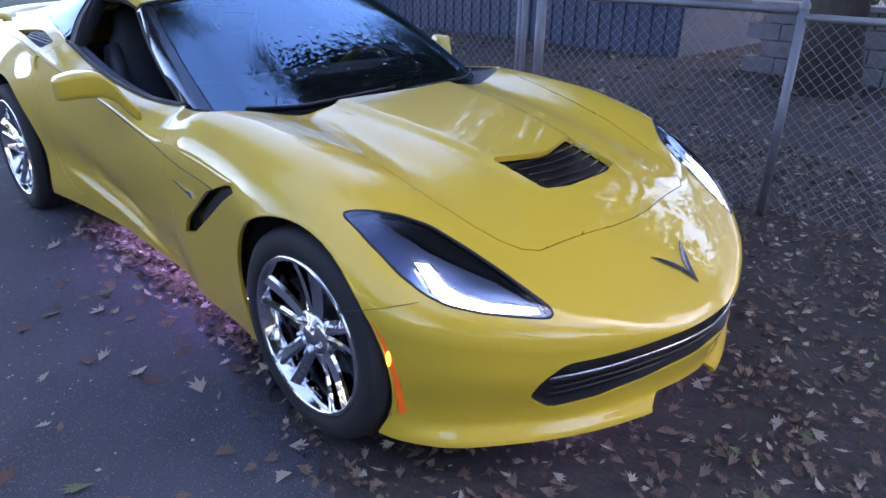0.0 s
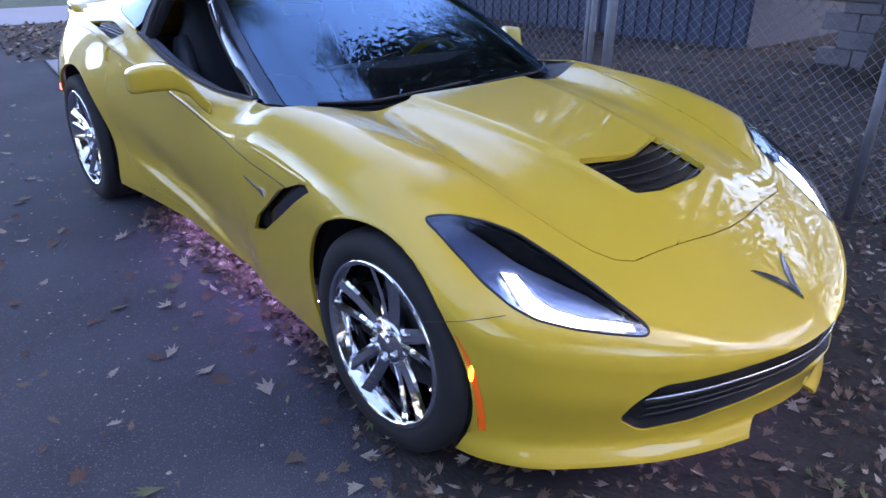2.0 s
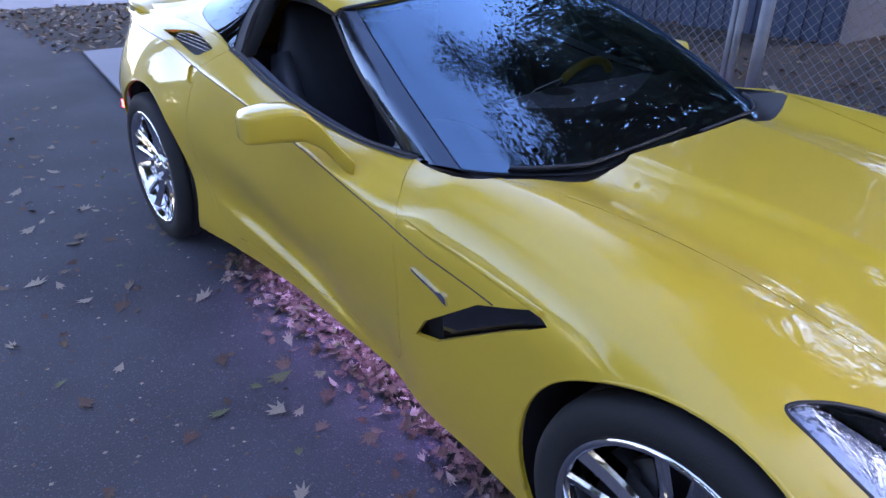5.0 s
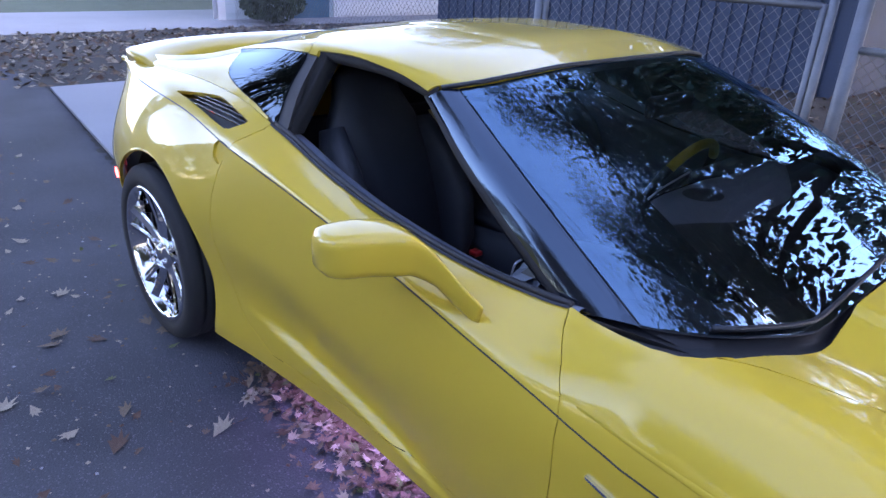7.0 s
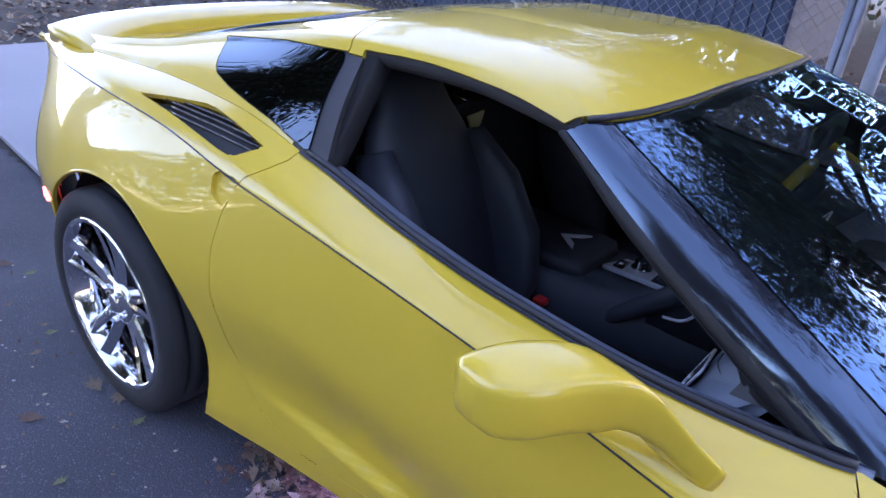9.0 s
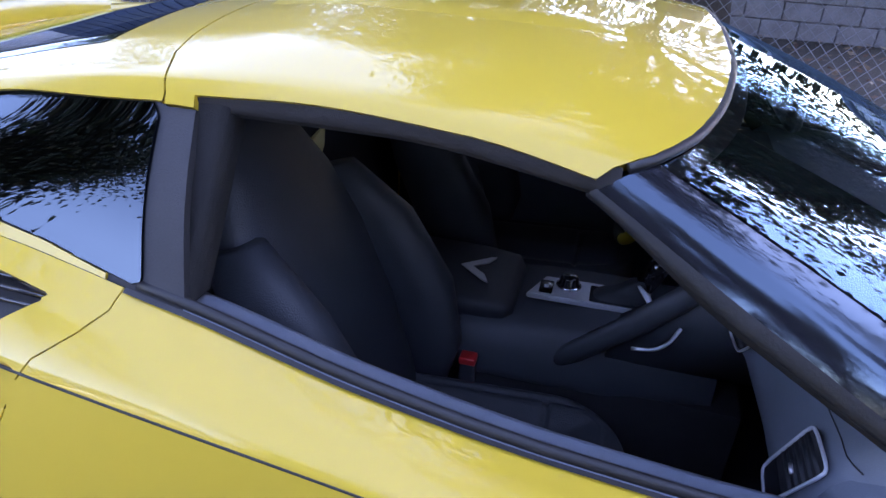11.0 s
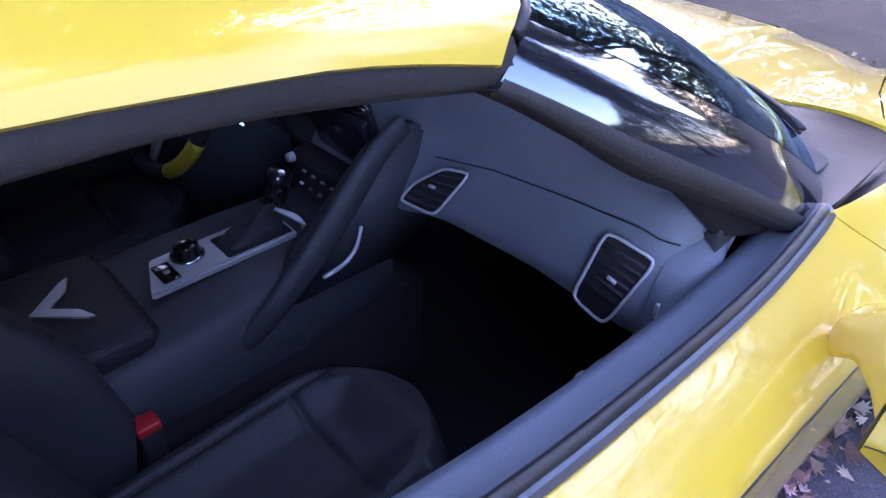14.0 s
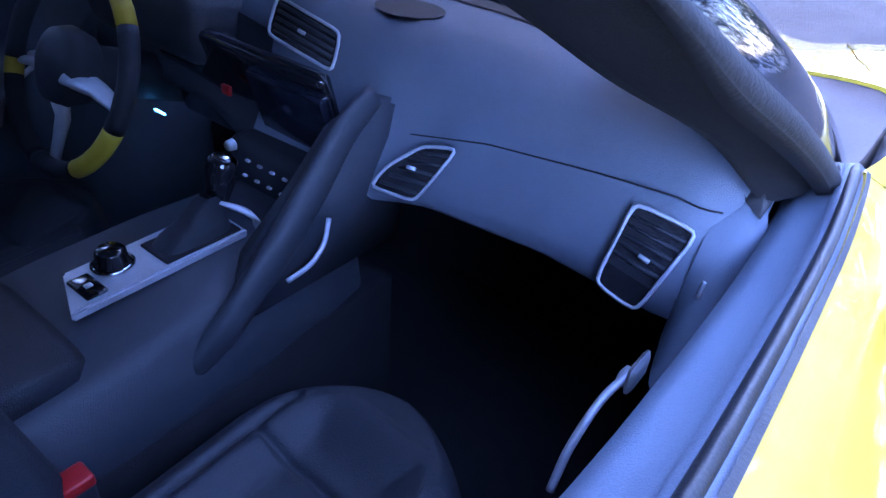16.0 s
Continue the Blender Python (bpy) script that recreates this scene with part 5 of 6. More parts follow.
cap = lathe_bm([(0, 0.048), (0.013, 0.047), (0.017, 0.043), (0.0175, 0.041)], 28, "z")
bmesh.ops.transform(cap, matrix=Matrix.Translation((-1.374, 0.008, 0.672)) @ Matrix.Rotation(0.25, 4, "Y"), verts=cap.verts)
part("knob_cap", cap, CHROME, plate, "chrome knob cap")
part("gate_end", tube_bm(spline([(-1.402, -0.030, 0.668), (-1.388, -0.052, 0.662), (-1.372, -0.066, 0.645), (-1.364, -0.062, 0.618)], 14), [0.004 + 0.004 * math.sin(math.pi * k / 13) for k in range(14)], 10, flat=0.5), SILVER, plate, "silver end of the shifter gate")

# grab bar from the dash down to the console, on the passenger's side
side_bm = bmesh.new()
side_bm.faces.new([side_bm.verts.new((x, -0.152, z)) for x, z in ((-1.10, 0.800), (-1.20, 0.800), (-1.275, 0.780), (-1.345, 0.715), (-1.44, 0.64), (-1.46, 0.55), (-1.15, 0.55))])
r = bmesh.ops.extrude_face_region(side_bm, geom=side_bm.faces[:])
bmesh.ops.translate(side_bm, vec=(0, 0.045, 0), verts=[v for v in r["geom"] if isinstance(v, bmesh.types.BMVert)])
bmesh.ops.recalc_face_normals(side_bm, faces=side_bm.faces)
bmesh.ops.bevel(side_bm, geom=side_bm.edges[:], offset=0.008, segments=2, affect="EDGES")
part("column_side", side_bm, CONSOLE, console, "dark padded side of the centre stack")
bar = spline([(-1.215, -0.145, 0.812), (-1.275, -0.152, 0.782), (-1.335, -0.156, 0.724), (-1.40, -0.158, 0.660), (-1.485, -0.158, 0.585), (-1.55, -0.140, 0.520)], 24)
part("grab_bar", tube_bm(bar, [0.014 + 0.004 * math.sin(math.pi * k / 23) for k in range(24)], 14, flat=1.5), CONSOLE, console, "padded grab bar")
part("grab_inset", tube_bm(spline([(-1.322, -0.166, 0.668), (-1.340, -0.172, 0.632), (-1.365, -0.172, 0.612), (-1.405, -0.170, 0.604)], 12), 0.004, 8), SILVER, console)
part("seat_buckle", box_bm((0.034, 0.030, 0.10), (-1.73, -0.180, 0.455), 0.005), LEATHER, car)
part("buckle_button", box_bm((0.036, 0.032, 0.018), (-1.73, -0.180, 0.506), 0.004), RED_PLASTIC, car, "red belt buckle button")

# steering wheel
sw = new("steering_wheel")
sw.parent = car
sw["label"] = "black steering wheel with yellow grips"
tilt = Matrix.Translation((-1.37, 0.42, 0.735)) @ Matrix.Rotation(0.42, 4, "Y")
for a0, a1, m, nm in ((-100, -60, LEATHER, "ring"), (-60, -20, YELLOW_WRAP, "grip"), (-20, 35, LEATHER, "ring"), (35, 145, YELLOW_WRAP, "grip"), (145, 190, LEATHER, "ring"), (190, 200, YELLOW_WRAP, "grip"), (200, 260, LEATHER, "ring")):
    pts = [tilt @ Vector((0, -0.178 * math.cos(math.radians(a)), 0.178 * math.sin(math.radians(a)))) for a in np.linspace(a0, a1, 12)]
    part(nm, tube_bm(pts, 0.0165, 12), m, sw)
for a in (-10, 190, -90):
    e = Vector((0, -math.cos(math.radians(a)), math.sin(math.radians(a))))
    pts = [tilt @ (e * r + Vector((0.01 - 0.02 * (r < 0.08), 0, 0))) for r in (0.04, 0.09, 0.13, 0.17)]
    part("spoke", tube_bm(pts, [0.03, 0.02, 0.016, 0.014], 10, flat=0.5), SILVER, sw, "silver spoke")
hubm = lathe_bm([(0, -0.035), (0.04, -0.033), (0.062, -0.024), (0.07, 0.0), (0.06, 0.03)], 32, "x")
bmesh.ops.transform(hubm, matrix=tilt, verts=hubm.verts)
part("hub_pad", hubm, LEATHER, sw)
part("column", tube_bm([tilt @ Vector((0.02, 0, 0)), (-1.15, 0.42, 0.66)], 0.045, 16), LEATHER, sw)

# doors inside
for s in (-1, 1):
    rows = []
    for x in np.linspace(-0.93, -2.03, 60):
        b, z = belt(x), belt_z(x)
        w = float(smooth(-0.93, -1.15, x))
        rows.append([(x, s * (b + 0.004), z - 0.006), (x, s * (b - 0.012), z + 0.003), (x, s * (b - 0.026), z - 0.002), (x, s * (b - 0.028), z - 0.010), (x, s * (b - 0.055), z - 0.012), (x, s * (b - 0.072), z - 0.022), (x, s * (b - 0.078), z - 0.05), (x, s * (b - 0.068), 0.66), (x, s * (b - 0.085), 0.52), (x, s * (b - 0.05), 0.40), (x, s * (b - 0.05), 0.2)])
    dc = part("door_card", grid_bm(np.array(rows)), SOFT, car, "dark padded inner door")
    trim = []
    for x in np.linspace(-0.95, -2.06, 56):
        sec = side_section(x, 60)[:2] * (1, -s, 1)
        sec = np.array([sec[0], sec[0] * 0.72 + sec[1] * 0.28, sec[0] * 0.45 + sec[1] * 0.55])
        trim.append([(p[0], p[1] + s * 0.0015, p[2] + 0.0035) for p in sec] )
    part("belt_trim", grid_bm(np.array(trim)), BLACK, dc, "black trim below the window")
    part("belt_seal", tube_bm([(x, s * (belt(x) - 0.012), belt_z(x) + 0.002) for x in np.linspace(-0.95, -2.05, 50)], 0.0075, 8, flat=1.3), BLACK, dc, "black rubber window seal")
    pull = spline([(-1.325, s * 0.628, 0.680), (-1.36, s * 0.618, 0.668), (-1.39, s * 0.614, 0.648), (-1.42, s * 0.612, 0.618), (-1.437, s * 0.612, 0.580)], 18)
    part("door_pull", tube_bm(pull, [0.010, 0.010] + [0.005] * 16, 8), SILVER, dc, "silver door pull")
    lever = box_bm((0.048, 0.010, 0.036), (-1.322, s * 0.632, 0.682), 0.007)
    part("door_lever", lever, SILVER, dc, "silver door lever")
    # roof rail lining and pillar trim
    rows = []
    for x in np.linspace(-1.50, -2.12, 40):
        yr, rz = rail_y(x), rail_z(x)
        rows.append([(x, s * (yr - 0.016), rz + 0.017), (x, s * (yr - 0.006), rz - 0.002), (x, s * (yr - 0.007), rz - 0.016), (x, s * (yr - 0.03), rz - 0.030), (x, s * (yr - 0.075), rz - 0.020), (x, s * (yr - 0.13), rz + 0.022), (x, s * 0.30, roof_z(x) - 0.035)])
    part("roof_lining", grid_bm(np.array(rows)), HEADLINER, car, "grey roof lining")
    post = []
    for z in np.linspace(0.93, 1.15, 8):
        t = (z - 0.93) / 0.22
        y = 0.738 - 0.145 * t
        post.append([(-2.12, s * (y - 0.02), z), (-2.00, s * (y - 0.008), z), (-1.985, s * (y - 0.010), z), (-1.985, s * (y - 0.06), z), (-2.10, s * (y - 0.11), z)])
    part("post_lining", grid_bm(np.array(post)), FELT, car)
trim_line = spline([(-1.50, -0.43, 1.085), (-1.40, -0.46, 1.035), (-1.30, -0.52, 0.965), (-1.195, -0.597, 0.898), (-1.127, -0.652, 0.825)], 26)[::-1]
for s in (-1, 1):
    rows = []
    for k in range(26):
        t = k / 25
        i = t * 28.99
        edge_col, deep_col = cols[1], cols[13]
        a = Vector(edge_col[int(i)] * (1 - i % 1) + edge_col[min(29, int(i) + 1)] * (i % 1)) + Vector((-0.012, 0.004, -0.012))
        g = Vector(deep_col[int(i)] * (1 - i % 1) + deep_col[min(29, int(i) + 1)] * (i % 1)) + Vector((-0.01, 0, -0.014))
        b = Vector(trim_line[k])
        mid = a.lerp(b, 0.5) + Vector((-0.022, -0.004, -0.006))
        low, high = a.lerp(mid, 0.5) + Vector((-0.008, -0.003, -0.002)), mid.lerp(b, 0.5) + Vector((-0.008, 0, -0.002))
        rows.append([(p.x, -s * p.y, p.z) for p in (a, low, mid, high, b, b.lerp(g, 0.15), g)])
    part("pillar_trim", grid_bm(np.array(rows)), FELT, car, "dark felt pillar trim")
    rows = []
    for x in np.linspace(-2.0, -2.75, 16):
        sec = roof_section(x, 34, 20)
        rows.append([(p[0], -s * p[1] * 0.955, p[2] - 0.022) for p in sec[6:]])
    part("rear_lining", grid_bm(np.array(rows)), FELT, car, "dark lining behind the seats")
part("roof_lining", grid_bm(np.array([[(x, y, roof_z(x) - 0.035 - 0.02 * (y / 0.3) ** 2 * 0.3) for y in np.linspace(-0.31, 0.31, 9)] for x in np.linspace(-1.37, -2.15, 20)])), FELT, car)
# assumed pane on the driver's side, added to dim the light from there
low = spline([(x, belt(x) - 0.012, belt_z(x) - 0.01) for x in np.linspace(-0.99, -2.04, 12)], 30)
high = spline([(-1.00, 0.728, 0.822), (-1.2, 0.682, 0.945), (-1.5, 0.622, 1.105), (-1.78, 0.598, 1.148), (-2.04, 0.588, 1.146)], 30)
pane_rows = [[tuple(low[k] * (1 - q) + high[k] * q + np.array((0, 0.012 * math.sin(math.pi * q), 0))) for q in np.linspace(0, 1, 8)] for k in range(30)]
part("side_window", grid_bm(np.array(pane_rows)), SIDE_GLASS, car, "assumed closed side window, tinted to dim the far side")
part("rear_view_mirror", box_bm((0.03, 0.22, 0.06), (-1.22, 0.0, 1.085), 0.015, 3), BLACK, car, "inside mirror at the windscreen")


# ---- ground ----
CONCRETE = mat("pale_concrete", (0.24, 0.24, 0.255), 0.85, 0, 0, 0.8, 0.15, 0.3, 120)
LEAF_A = mat("dry_leaf", (0.12, 0.082, 0.05), 0.8, 0, 0, 40, 0.5, 0.3, 200)
LEAF_B = mat("pale_leaf", (0.27, 0.225, 0.165), 0.8, 0, 0, 40, 0.4, 0.3, 200)
LEAF_C = mat("green_leaf", (0.08, 0.10, 0.03), 0.7, 0, 0, 40, 0.4, 0.3, 200)
LEAF_D = mat("rust_leaf", (0.085, 0.046, 0.029), 0.8, 0, 0, 40, 0.5, 0.3, 200)
LEAVES = [LEAF_A, LEAF_B, LEAF_D, LEAF_C]

edge = curve((-60, -0.5), (-12, -0.35), (-8, 0.0), (-5.3, -0.30), (-3.4, -0.42), (-2.3, -0.62), (-0.77, -0.78), (-0.27, -0.88), (0.05, -0.94), (0.23, -1.0), (1.0, -1.3), (3, -2.2), (8, -4.5), (60, -20))
bm = bmesh.new()
bmesh.ops.create_grid(bm, x_segments=4, y_segments=4, size=400)
ground = tagged(link("ground", bm, SOIL, smooth_shade=False), "dark earth strewn with fallen leaves", "ground", kind="structure")
rng = np.random.default_rng(5)
xs = np.r_[np.linspace(-60, -9, 12), np.linspace(-8.5, 4, 260), np.linspace(5, 60, 10)]
rows = []
for x in xs:
    e = float(edge(x)) + 0.02 * rng.normal() * (abs(x) < 9)
    rows.append([(x, -60, 0.006), (x, min(-8, e - 2), 0.006), (x, min(-3, e - 0.6), 0.006), (x, e - 0.15, 0.006), (x, e - 0.01, 0.0055), (x, e + 0.006, -0.01)])
road = tagged(link("road", grid_bm(np.array(rows)), ASPHALT), "worn grey asphalt drive with scattered leaves", "road", kind="structure")
rows = [[(x, y, 0.012) for y in np.linspace(-0.28 + 0.11 * (-5.3 - x), 3.4, 5)] for x in np.linspace(-4.3, -7.8, 8)]
slab_bm = grid_bm(np.array(rows))
r = bmesh.ops.extrude_face_region(slab_bm, geom=slab_bm.faces[:])
bmesh.ops.translate(slab_bm, vec=(0, 0, 0.025), verts=[v for v in r["geom"] if isinstance(v, bmesh.types.BMVert)])
bmesh.ops.recalc_face_normals(slab_bm, faces=slab_bm.faces)
tagged(link("slab", slab_bm, CONCRETE, smooth_shade=False), "pale concrete slab behind the car", "slab", kind="structure")
far = grid_bm(np.array([[(x, y, 0.012) for y in np.linspace(-30, 40, 6)] for x in (-12.2, -15.5)]))
tagged(link("far_drive", far, CONCRETE, smooth_shade=False), "pale concrete drive crossing behind", "driveway", kind="structure")
GRASS = mat("grass", (0.05, 0.07, 0.03), 0.9, 0, 0, 3, 0.4, 0.8, 90)
lawn = grid_bm(np.array([[(x, y, 0.010) for y in np.linspace(-40, 60, 6)] for x in (-15.5, -60)]))
tagged(link("lawn", lawn, GRASS, smooth_shade=False), "dull green lawn", "lawn", kind="structure")


# ---- fallen leaves ----
def leaf_outline(n_lobes=5):
    """A lobed leaf about one unit long, in its own plane, with a slight curl."""
    pts = [(0.0, -0.5)]
    for k in range(n_lobes):
        a = math.radians(-70 + 35 * k + 90 - 0)
        a = math.radians(-80 + 160 * k / (n_lobes - 1))
        reach = 0.5 - 0.10 * abs(k - (n_lobes - 1) / 2)
        pts.append((math.sin(a - 0.16) * 0.22, math.cos(a - 0.16) * 0.22 - 0.05))
        pts.append((math.sin(a) * reach, math.cos(a) * reach))
    pts.append((math.sin(math.radians(95)) * 0.2, -0.08))
    return pts


OUT = leaf_outline()


def leaf_points(curl):
    return [(x, y, curl * (x * x * 1.2 + 0.6 * y * y)) for x, y in OUT] + [(0, 0, 0)]


leaf_meshes = []
for k in range(8):
    pts = leaf_points(0.25 + 0.12 * (k % 4))
    me = bpy.data.meshes.new("fallen_leaf")
    n = len(OUT)
    me.from_pydata(pts, [], [(i, (i + 1) % n, n) for i in range(n)])
    me.materials.append(LEAVES[(0, 1, 2, 1, 0, 2, 3, 1)[k]])
    leaf_meshes.append(me)
count = 0
while count < 296:
    x, y = rng.uniform(-7.5, 2.0), rng.uniform(-3.6, -0.75)
    if y > float(edge(x)) - 0.02 or rng.random() > np.exp(-max(0, (float(edge(x)) - y) - 0.1) * 0.5):
        continue
    o = new("fallen_leaf", leaf_meshes[int(rng.integers(8))])
    s = rng.uniform(0.05, 0.115)
    o.matrix_world = Matrix.Translation((x, y, 0.010)) @ Euler((rng.normal() * 0.12, rng.normal() * 0.12, rng.uniform(0, 6.3))).to_matrix().to_4x4() @ Matrix.Diagonal((s, s, s, 1))
    tagged(o, "dry lobed leaf lying on the asphalt", "leaf", "leaves on the drive")
    count += 1


def litter(name, n, place, size, label, seed, mix=(0.47, 0.15, 0.34, 0.04)):
    r = np.random.default_rng(seed)
    verts, faces, mats = [], [], []
    m = len(OUT)
    for _ in range(n):
        x, y = place(r)
        s = r.uniform(*size)
        t = Matrix.Translation((x, y, 0.008 + r.uniform(0, 0.03))) @ Euler((r.normal() * 0.4, r.normal() * 0.4, r.uniform(0, 6.3))).to_matrix().to_4x4() @ Matrix.Diagonal((s, s, s, 1))
        b = len(verts)
        verts += [tuple(t @ Vector(p)) for p in leaf_points(r.uniform(0.1, 0.7))]
        faces += [(b + i, b + (i + 1) % m, b + m) for i in range(m)]
        mats += [int(r.choice(4, p=mix))] * m
    me = bpy.data.meshes.new(name)
    me.from_pydata(verts, [], faces)
    for q in LEAVES:
        me.materials.append(q)
    me.polygons.foreach_set("material_index", mats)
    return tagged(new(name, me), label, "leaves", kind="stuff")


def under_car(r):
    while True:
        x, y = r.uniform(-3.2, 2.6), r.uniform(-1.6, 3.6)
        if y > float(edge(x)) - abs(r.normal()) * 0.10:
            return x, y


litter("leaf_litter", 16000, under_car, (0.02, 0.062), "brown and tan leaves lying thick under and beside the car", 3)


def along_sill(r):
    return r.uniform(-2.25, -0.35), -0.66 - abs(r.normal()) * 0.085


litter("leaf_litter", 1500, along_sill, (0.025, 0.065), "dry leaves piled along the car's sill", 8)


def grit(n, seed):
    """Small stones and crumbs of leaf lying on the drive."""
    r = np.random.default_rng(seed)
    verts, faces, mats = [], [], []
    while n:
        x, y = r.uniform(-6.5, 1.6), r.uniform(-3.8, -0.7)
        if y > float(edge(x)) - 0.02:
            continue
        n -= 1
        s, h = r.uniform(0.003, 0.011), 0.006
        a = r.uniform(0, 6.3)
        b = len(verts)
        for k in range(4):
            q = s * r.uniform(0.5, 1.0)
            verts.append((x + q * math.cos(a + 1.57 * k), y + q * math.sin(a + 1.57 * k), h + 0.0005))
        verts.append((x, y, h + s * 0.5))
        faces += [(b + k, b + (k + 1) % 4, b + 4) for k in range(4)]
        mats += [int(r.choice(4, p=(0.4, 0.35, 0.2, 0.05)))] * 4
    me = bpy.data.meshes.new("grit")
    me.from_pydata(verts, [], faces)
    for q in (LEAF_A, LEAF_B, LEAF_D, CONCRETE):
        me.materials.append(q)
    me.polygons.foreach_set("material_index", mats)
    return tagged(new("grit", me), "small stones and leaf crumbs on the drive", "grit", kind="stuff")


grit(2600, 21)


def on_drive(r):
    while True:
        x, y = r.uniform(-8, 1.5), r.uniform(-4.5, -0.9)
        if y < float(edge(x)) - 0.03:
            return x, y


litter("leaf_litter", 420, on_drive, (0.025, 0.07), "small dry leaves blown over the drive", 17)


def far_band(r):
    return r.uniform(-12.2, -7.9), r.uniform(0.0, 9.0) - 0.3


litter("leaf_litter", 3500, far_band, (0.06, 0.13), "drift of dry leaves beyond the slab", 4, (0.38, 0.38, 0.22, 0.02))


def behind_fence(r):
    return r.uniform(-8, 9), r.uniform(2.6, 9.0)


# few pale leaves: the tree's shade over the yard is put into the mix
litter("leaf_litter", 4500, behind_fence, (0.06, 0.13), "leaves over the yard behind the fence", 6, (0.52, 0.07, 0.37, 0.04))

# ---- glow strips under the car ----
PINK_GLOW = glow("under_glow", (0.44, 0.36, 1.0), 17.0)
SOFT_GLOW = glow("front_glow", (0.44, 0.36, 1.0), 4.5)
for pts in ([(-0.62, -0.725, 0.140), (-2.0, -0.725, 0.145)], [(-0.62, 0.725, 0.140), (-2.0, 0.725, 0.145)], [(0.50, -0.45, 0.125), (0.60, -0.15, 0.125), (0.60, 0.15, 0.125), (0.50, 0.45, 0.125)]):
    part("glow_strip", tube_bm(pts, 0.004, 6), SOFT_GLOW if len(pts) > 2 else PINK_GLOW, car, "lit pink light strip under the sill")

# ---- chain-link fence ----
GALV = mat("galvanised", (0.17, 0.18, 0.20), 0.5, 0.5, 0, 12, 0.2, 0.1, 150)
FY = 2.02


def fence_bay(x0, x1, y0, y1, h, name, label, gate=False):
    b = new(name)
    tagged(b, label, "fence" if not gate else "gate", "fence bays" if not gate else "")
    d = Vector((x1 - x0, y1 - y0, 0))
    n = int(d.length / 0.055)
    if gate:
        for z in (0.12, h):
            part("rail", tube_bm([(x0, y0, z), (x1, y1, z)], 0.019, 10), GALV, b)
        for p in ((x0, y0), (x1, y1)):
            part("stile", tube_bm([(*p, 0.10), (*p, h + 0.01)], 0.019, 10), GALV, b)
    else:
        part("rail", tube_bm([(x0, y0, h), (x1, y1, h)], 0.020, 10), GALV, b)
    verts, faces = [], []
    L, pitch, r = d.length, 0.062, 0.0016
    u = d.normalized()
    nrm = Vector((-u.y, u.x, 0))

    def wire(a, c):
        k = len(verts)
        t = (c - a).normalized()
        o = t.cross(nrm).normalized()
        for q in (a, c):
            for e in (o, nrm, -o, -nrm):
                verts.append(q + e * r)
        for i in range(4):
            faces.append((k + i, k + (i + 1) % 4, k + 4 + (i + 1) % 4, k + 4 + i))

    base = Vector((x0, y0, 0))
    lo, hi = 0.04, h - 0.01
    H = hi - lo
    k = -int(H / pitch) - 1
    while k * pitch < L:
        for sgn in (1, -1):
            s0 = k * pitch
            a, c = (s0, lo), (s0 + H, hi)
            if sgn < 0:
                a, c = (s0, hi), (s0 + H, lo)
            # clip to the bay
            t0, t1 = max(0.0, -s0 / H), min(1.0, (L - s0) / H)
            if t1 > t0:
                p = base + u * (s0 + H * t0) + Vector((0, 0, a[1] + (c[1] - a[1]) * t0)) + nrm * 0.003 * sgn
                q = base + u * (s0 + H * t1) + Vector((0, 0, a[1] + (c[1] - a[1]) * t1)) + nrm * 0.003 * sgn
                wire(p, q)
        k += 1
    me = bpy.data.meshes.new("mesh_wire")
    me.from_pydata([tuple(v) for v in verts], [], faces)
    me.materials.append(GALV)
    o = new("mesh_wire", me)
    o.parent = b
    return b


def fence_post(x, y, h, r=0.03):
    p = link("fence_post", merge(tube_bm([(x, y, -0.05), (x, y, h)], r, 14), lathe_at((x, y, h), r)), GALV)
    return tagged(p, "grey galvanised steel fence post", "fence post", "fence posts")


def lathe_at(at, r):
    b = lathe_bm([(0, 0.03), (r * 0.6, 0.024), (r * 1.15, 0.004), (r * 1.15, -0.02)], 14, "z")
    bmesh.ops.translate(b, vec=at, verts=b.verts)
    return b


fence_bay(-1.42, 0.22, FY, FY, 1.10, "chain_link_fence", "grey chain-link fence bay beside the car")
fence_bay(0.22, 2.6, FY, FY + 0.02, 1.07, "chain_link_fence", "grey chain-link fence bay beside the car")
fence_bay(2.6, 5.2, FY + 0.02, FY + 0.05, 1.07, "chain_link_fence", "grey chain-link fence bay beside the car")
for x in (-1.42, 0.22, 2.6, 5.2):
    fence_post(x, FY, 1.13 if x > -1 else 1.45, 0.024 if x > -1 else 0.034)
fence_post(-1.56, FY, 1.45, 0.022)
fence_bay(-3.35, -1.60, FY + 0.02, FY, 1.28, "chain_link_gate", "closed chain-link gate in a steel tube frame", True)
fence_post(-3.40, FY + 0.02, 1.45, 0.034)
fence_bay(-9.0, -3.46, 2.6, FY + 0.02, 1.28, "chain_link_fence", "grey chain-link fence bay beside the car")

# ---- buildings ----
NAVY = mat("navy_siding", (0.030, 0.050, 0.095), 0.6, 0, 0, 2, 0.2, 0.15, 60)
TEAL = mat("teal_paint", (0.04, 0.13, 0.22), 0.55, 0, 0, 3, 0.12, 0.1, 60)
PALE = mat("pale_siding", (0.50, 0.58, 0.64), 0.6, 0, 0, 2, 0.1, 0.1, 60)
WHITE = mat("white_paint", (0.78, 0.79, 0.82), 0.5, 0, 0, 3, 0.05, 0.05, 80)
ROOF = mat("roof_shingle", (0.06, 0.06, 0.065), 0.9, 0, 0, 5, 0.3, 0.5, 40)
